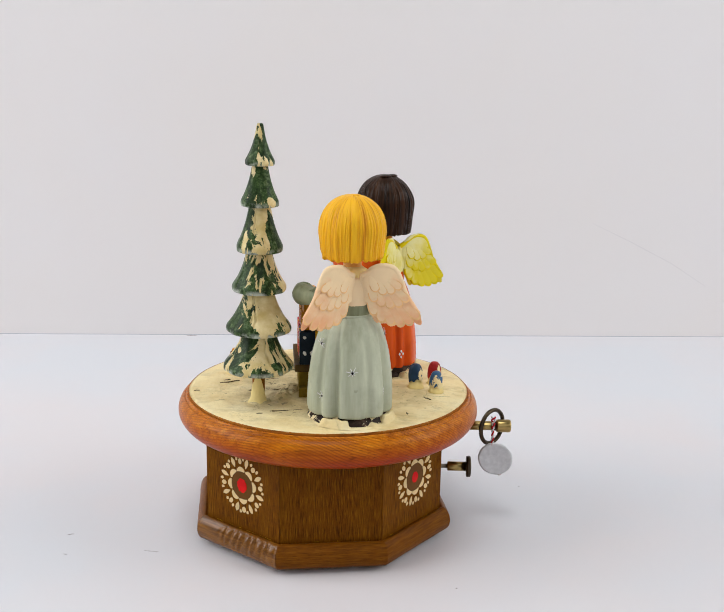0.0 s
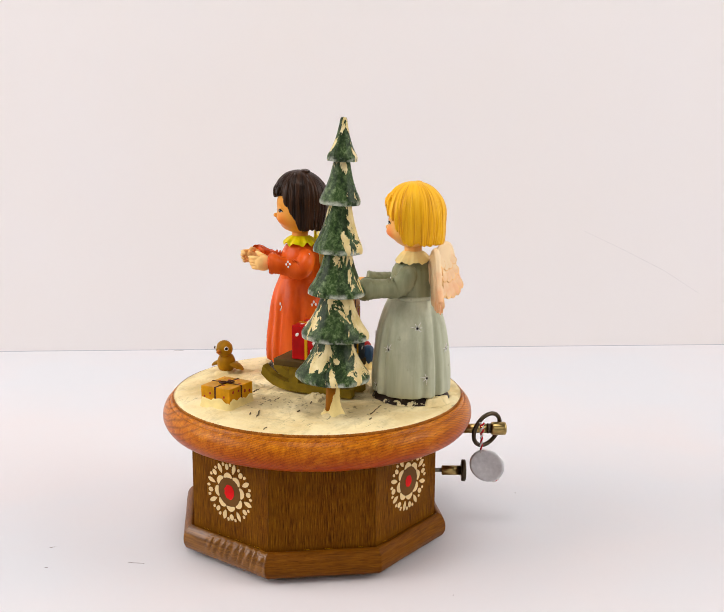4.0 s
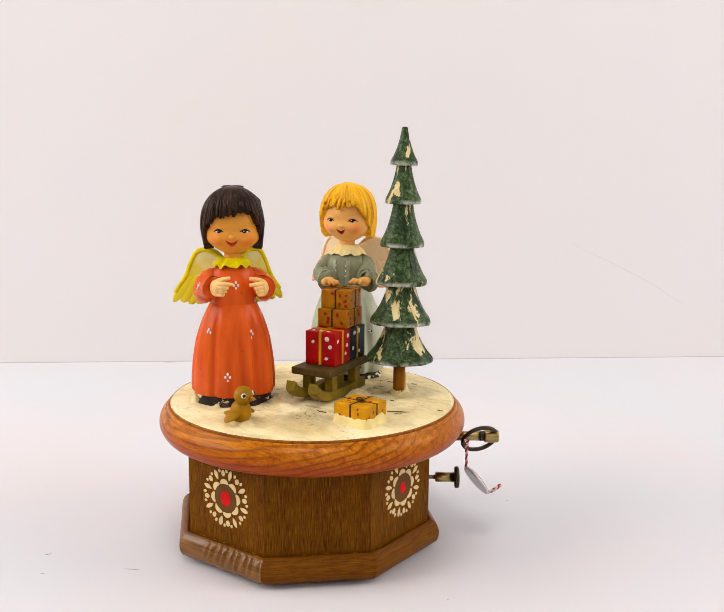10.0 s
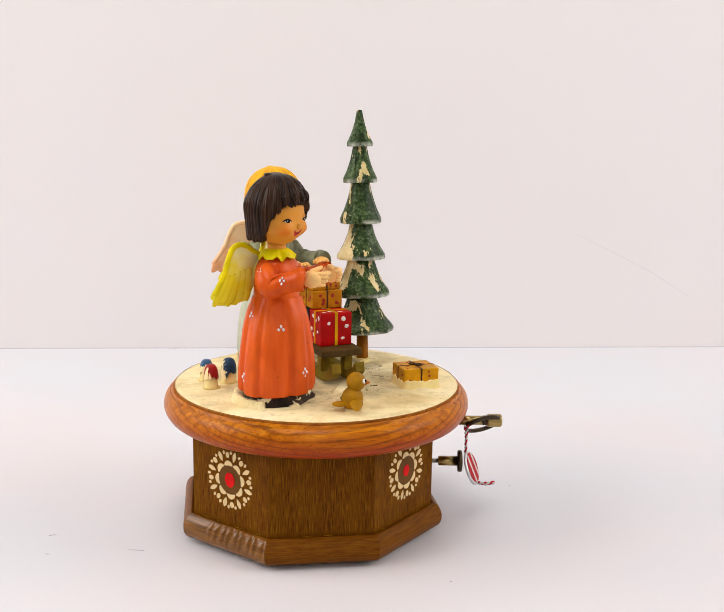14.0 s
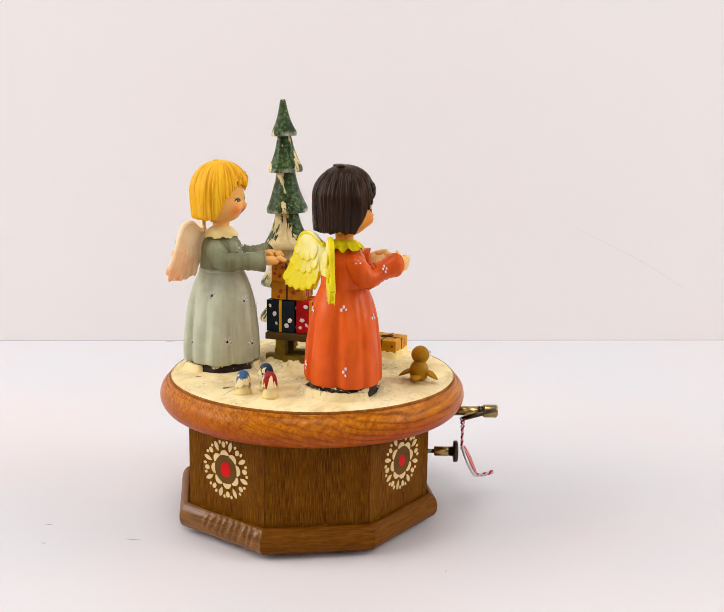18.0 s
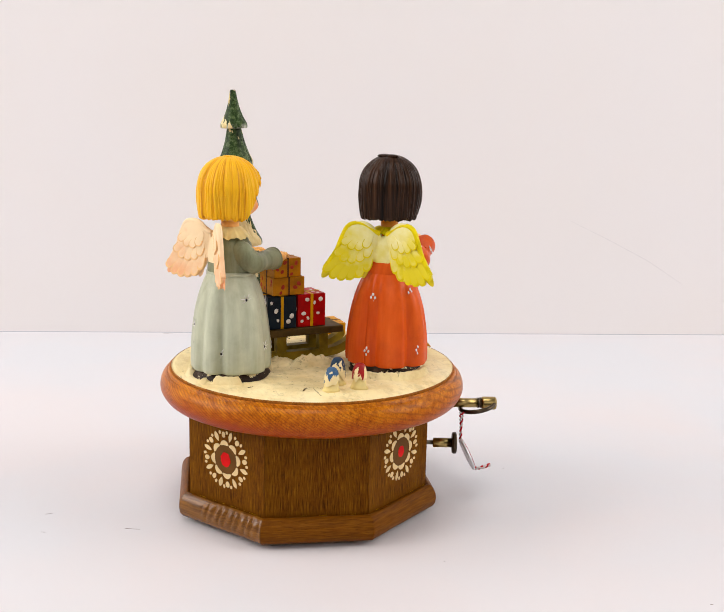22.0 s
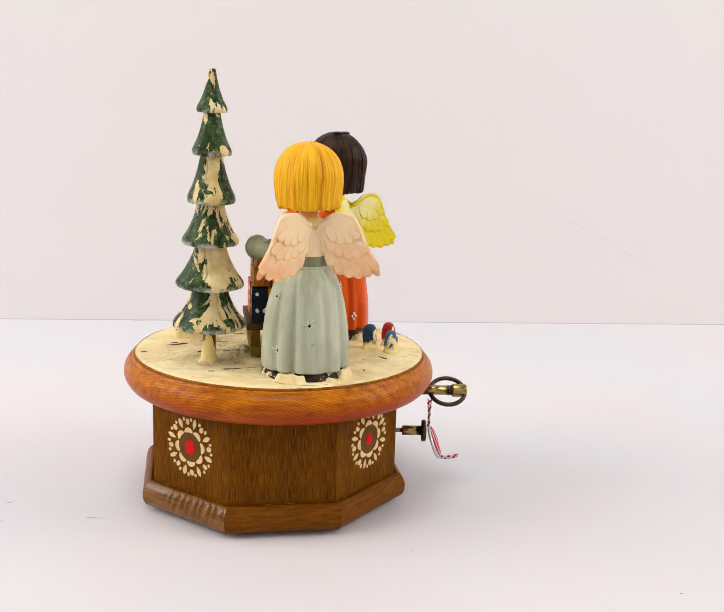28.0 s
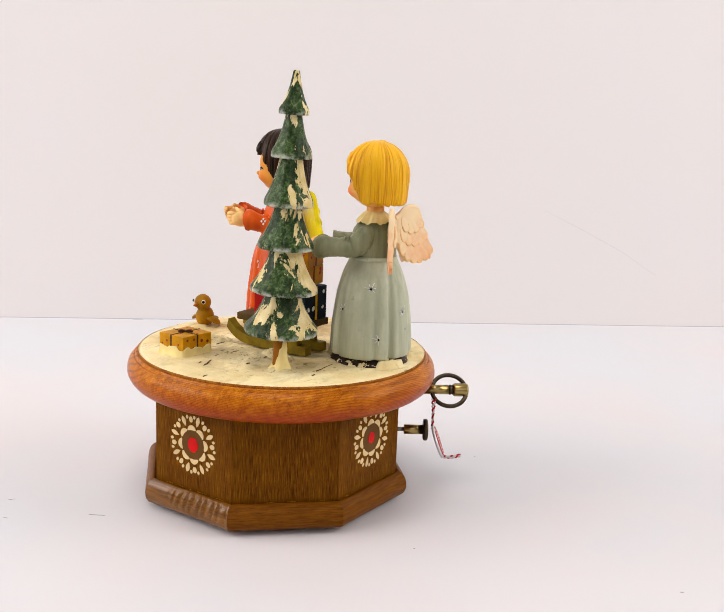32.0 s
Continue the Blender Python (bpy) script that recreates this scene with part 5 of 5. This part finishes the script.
def gift(label, w, d, h, body, ribbon, spot, seed, spot_r, ribbons="cross", bow=False):
    """A painted parcel, base at z 0: body, ribbon bars, painted spots."""
    b = new("gift_box")
    tagged(b, label, "gift box", "painted gift boxes")
    m = Mesh()
    m.box((-w / 2, -d / 2, 0), (w / 2, d / 2, h), body, bevel=0.35)
    part("box_body", m, b)
    rnd = random.Random(seed)
    t = 0.16
    rw = 0.75 if ribbon is M_GOLD else 0.45
    bars = [((-rw, -d / 2 - t, 0.1), (rw, d / 2 + t, h + t))]
    if ribbons == "cross":
        bars.append(((-w / 2 - t, -rw, 0.1), (w / 2 + t, rw, h + t)))
    for lo, hi in bars:
        r = Mesh()
        r.box(lo, hi, ribbon)
        part("ribbon", r, b)
    if bow:
        r = Mesh()
        for s in (-1, 1):
            ring = [Matrix.Rotation(radians(135), 3, "Z") @ Vector((s * (1.75 + 1.75 * math.cos(q)), 1.55 * math.sin(q), h + 0.5)) for q in np.linspace(math.pi, -math.pi, 17)]
            r.tube(ring, [0.33] * 17, ribbon, 6)
        part("bow", r, b)
    for face in range(5):
        taken = []
        n = 11 if face < 4 else 8
        for q in range(n):
            a, c = rnd.uniform(-0.4, 0.4), rnd.uniform(0.14, 0.86)
            if abs(a) < 0.09 or abs(a) > 0.41 or any((q - Vector((a, c))).length < 0.2 for q in taken):
                continue
            taken.append(Vector((a, c)))
            if face < 4:
                nrm = ((0, 1, 0), (0, -1, 0), (1, 0, 0), (-1, 0, 0))[face]
                p = Vector((a * w, math.copysign(d / 2, nrm[1]), c * h)) if nrm[1] else Vector((math.copysign(w / 2, nrm[0]), a * d, c * h))
            else:
                nrm, p = (0, 0, 1), Vector((a * w, (c - 0.5) * d, h))
            k = spot_r * rnd.uniform(0.75, 1.2)
            sp = Mesh()
            sp.ball(p, 1.0, spot, 8, k, k * rnd.uniform(0.65, 1.0), 0.14, turn_to(nrm, rnd.uniform(0, 3)).to_3x3())
            part("spot", sp, b)
    return b


def on_sled(ob, u, v, z, turn=0.0):
    p = SLED_M @ Vector((u, v, 0))
    ride(ob, p.x, p.y, SLED_FACING + turn, z)


on_sled(gift("bright red gift box with white spots and gold ribbon", 17.2, 15.6, 17.0, M_BOXRED, M_GOLD, M_WHITE, 4, 1.2), -0.2, 3.4, 95.0, 1)
on_sled(gift("dark navy gift box with white spots and gold ribbon", 17.0, 15.6, 16.6, M_NAVY, M_GOLD, M_WHITE, 5, 1.25), 0.0, -12.8, 95.0, -1)
on_sled(gift("ochre gift box with dark red leaf spots, brown string", 16.6, 17.4, 9.2, M_OCHRE, M_DARKLINE, M_SPOTRED, 6, 1.15), 0.2, -9.6, 112.2, 2)
on_sled(gift("ochre gift box with dark red leaf spots, brown string", 16.0, 15.4, 9.6, M_OCHRE, M_DARKLINE, M_SPOTRED, 7, 1.15), 0.4, -11.0, 121.5, 8)
ride(gift("pale ochre gift box half sunk in snow paint", 18.6, 17.0, 9.4, M_OCHRE_PALE, M_DARKLINE, M_SPOTRED, 8, 0.8, bow=True), -46.0, 22.0, 92, 77.4)


def drift():
    """Snow paint banked up round the parcel on the platform, with a ragged top."""
    g = Mesh()
    m = Matrix.Translation((-46.0, 22.0, 0)) @ Matrix.Rotation(radians(2), 4, "Z")

    def fn(u, v):
        a = math.tau * u
        k = 1 / max(abs(math.cos(a)) / 9.9, abs(math.sin(a)) / 9.1)
        k = min(k, 12.4)
        n = noise.noise((math.cos(a) * 2.6, math.sin(a) * 2.6, 4.0)) + 0.5 * noise.noise((math.cos(a) * 7, math.sin(a) * 7, 1.0))
        high = 80.6 + 2.0 * n
        if v <= 0.7:
            t = v / 0.7
            return m @ Vector(((k + 1.0 * (1 - t) ** 2) * math.cos(a), (k + 1.0 * (1 - t) ** 2) * math.sin(a), 76.2 + (high - 76.2) * t))
        t = (v - 0.7) / 0.3
        return m @ Vector(((k - 1.2 * t) * math.cos(a), (k - 1.2 * t) * math.sin(a), high + 0.3 * t - 0.5 * t * t))
    g.grid(fn, 64, 10, M_CREAM)
    part("snow_drift", g, rim, "cream snow paint banked round the parcel")


drift()


def toy_bird():
    b = new("toy_bird")
    tagged(b, "small brown painted wooden bird with spread wings", "bird")
    m = Mesh()
    m.ball((0, 0, 5.4), 1.0, M_BIRD, 24, 4.8, 5.2, 5.8)
    part("body", m, b)
    m = Mesh()
    m.ball((0, 1.6, 13.4), 4.5, M_BIRD, 24)
    part("head", m, b)
    m = Mesh()
    m.lathe([(1.3, 0), (0.9, 1.2), (0.05, 2.8)], M_BEAK, 12)
    for v in m.bm.verts:
        v.co = Vector((v.co.x, v.co.z + 6.2 * MM, -v.co.y + 12.6 * MM))
    part("beak", m, b, "orange beak")
    m = Mesh()
    m.ball((0, -5.6, 3.4), 1.0, M_BIRD, 18, 2.6, 4.4, 1.3)
    part("tail", m, b)
    for s in (-1, 1):
        # leaf-shaped wing, held out and a little down
        m = Mesh()

        def leaf(u, v, s=s):
            t = max(0.001, min(0.999, v))
            w = 3.2 * math.sin(math.pi * t ** 0.8) ** 0.6
            a = math.tau * u
            return s * (3.0 + 7.2 * t), 0.6 - 1.8 * t + w * math.cos(a), 5.4 - 3.2 * t + 0.6 * math.sin(math.pi * t) + 1.3 * w / 3.2 * math.sin(a)
        m.grid(leaf, 16, 14, M_BIRD)
        part("wing", m, b)
        m = Mesh()
        m.ball((3.2 * s, 4.3, 14.2), 1.15, M_WHITE, 14)
        m.ball((3.55 * s, 4.75, 14.35), 0.85, M_EYE, 12)
        part("eye", m, b, "white and black painted eye")
    return b


ride(toy_bird(), -2.6, 57.6, 184)


def worn_cap(name, base, seed, cover):
    """Cap paint flaked off in patches, cream snow paint showing."""
    m = Nodes(name, 0.35, 0, 0.0, 0.2)
    n = m.tree.nodes.new("ShaderNodeMapping")
    n.inputs["Scale"].default_value = (1, 1, 0.45)
    n.inputs["Location"].default_value = (seed, seed * 0.7, 0)
    m.link(m.coord, n.inputs["Vector"])
    x, y, z = m.sep()
    flake = m.math("ADD", m.math("MULTIPLY", x, 42.0), m.math("SUBTRACT", m.noise(260, 4, n.outputs["Vector"], 0.6, 0.6), m.math("MULTIPLY", m.math("SUBTRACT", z, 0.009), 28.0)))
    mask = m.ramp(flake, (cover, 0.0), (cover + 0.02, 1.0))
    tone = m.ramp(m.noise(300, 3), (0.3, tuple(c * 0.7 for c in base)), (0.7, base))
    return m.done(m.mix(mask, tone, (0.85, 0.70, 0.38)), mask, 0.4, 0.0003)


def toy_mushroom(label, cap, h, r):
    b = new("toy_mushroom")
    tagged(b, label, "mushroom", "toy mushrooms")
    m = Mesh()
    m.lathe([(r * 1.3, -0.4), (r * 1.02, 1.4), (r * 0.86, h * 0.42), (r * 0.5, h * 0.5)], M_CREAM, 20, ripple=lambda a, z: 1 + 0.07 * math.sin(3 * a + z))
    part("stem", m, b, "cream stem")
    m = Mesh()

    def dome(u, v):
        a = math.tau * u
        low = h * (0.36 + 0.30 * noise.noise((math.cos(a) * 1.6 + h * 3, math.sin(a) * 1.6, r)))
        t = v * math.pi / 2
        rr = r * (1.06 * math.cos(t) ** 0.62 + 0.001)
        return rr * math.cos(a), rr * math.sin(a), low + (h - low) * math.sin(t) ** 1.1
    m.grid(dome, 48, 12, cap)
    part("cap", m, b)
    return b


ride(toy_mushroom("stubby wooden mushroom, glossy red cap flaked to cream", worn_cap("red_cap_paint", (0.36, 0.012, 0.012), 1.3, 0.62), 12.2, 3.5), 55.6, 5.4)
ride(toy_mushroom("stubby wooden mushroom, light blue cap flaked to cream", worn_cap("blue_cap_paint", (0.05, 0.125, 0.25), 4.7, 0.58), 11.3, 3.5), 56.0, -8.6)
ride(toy_mushroom("stubby wooden mushroom with worn dark blue cap", worn_cap("dark_blue_cap_paint", (0.016, 0.045, 0.095), 7.1, 0.66), 13.0, 3.7), 45.6, -2.2)

# ---- what moves: the platform and all that rides on it, the key, the tag ----
SPIN = (-0.2, 14.8, 30.2, 44.8, 59.5, 74.6, 89.3, 103.4, 117.7, 131.2, 144.5, 157.6, 170.8, 183.4, 196.7, 209.9, 223.1,
        235.3, 246.1, 257.1, 267.9, 279.3, 290.3, 301.5, 313.7, 325.6, 337.6, 349.4, 361.4, 372.8, 384.5, 396.7, 408.4)


def motions():
    times = [0.5 * k for k in range(65)]

    def spin(t):
        k = min(int(t), 31)
        p = [SPIN[min(max(q, 0), 32)] for q in (k - 1, k, k + 1, k + 2)]
        s = t - k
        if s == 0:
            return p[1]
        if s == 1:
            return p[2]
        return 0.5 * (p[1] + p[2]) + (p[1] + p[2] - p[0] - p[3]) / 16 * (1 if 0 < k < 31 else 0)
    about = [(t, Matrix.Rotation(radians(spin(t)), 4, "Z")) for t in times]
    walk(rim, about)
    for ob, m in RIDERS:
        walk(ob, [(t, r @ m) for t, r in about])
    root = pose(0.0600, 0.0105, 0.0520, 0, 0, 1.5)
    # the key turns; its loose ring turns with it, swings flat and sags
    turns = ((0, 0, 44, 0), (3.5, 10, 38, 0), (5.5, 16, 36, 0), (7, 20, 34, -3), (9, 30, 20, -9), (10, 35, 6, -12), (12, 43, 0, -15), (14, 54, 0, -17),
             (17, 67, 0, -16), (20, 78, 0, -17), (23, 98, 0, -9), (25, 107, 0, -6), (28, 122, 0, -1), (32, 137, 0, 0))
    walk(key, [(t, root @ pose(0, 0, 0, a)) for t, a, swing, sag in turns])
    walk(key_ring, [(t, pose(0, 0, 0, -a) @ pose(0.0280, 0, -0.0005 + 0.00009 * sag) @ pose(0, 0, 0, 0, 0, swing) @ pose(0, 0, 0, 0, sag, 0) @ pose(0, 0, 0, a)) for t, a, swing, sag in turns])
    hang = ((0, 87.8, 44.6, -13, -10), (2, 86.4, 42.9, -15, -14), (3.5, 85.1, 42.5, -19, -18), (5.5, 83.5, 41.8, -28, -26), (7, 83.0, 40.4, -36, -38),
            (8, 82.0, 39.4, -39, -50), (9, 81.4, 38.0, -40, -60), (10, 80.6, 37.2, -37, -72), (12, 79.5, 37.0, -29, -80), (14, 78.8, 36.3, -22, -107),
            (17, 78.9, 35.2, -26, -98), (20, 79.2, 34.0, -26, -86), (23, 79.0, 33.6, -25, -82), (25, 79.0, 32.6, -25, -82), (28, 78.2, 34.0, -22, -97), (32, 79.4, 33.8, -21, -94))
    walk(tag, [(t, pose(x * MM, 0.004, z * MM) @ pose(0, 0, 0, 0, lean, 0) @ pose(0, 0, 0, 0, 0, turn)) for t, x, z, lean, turn in hang])
    for cord in cords:
        walk(cord, [(t, pose(x * MM, 0.004, z * MM)) for t, x, z, lean, turn in hang])


motions()
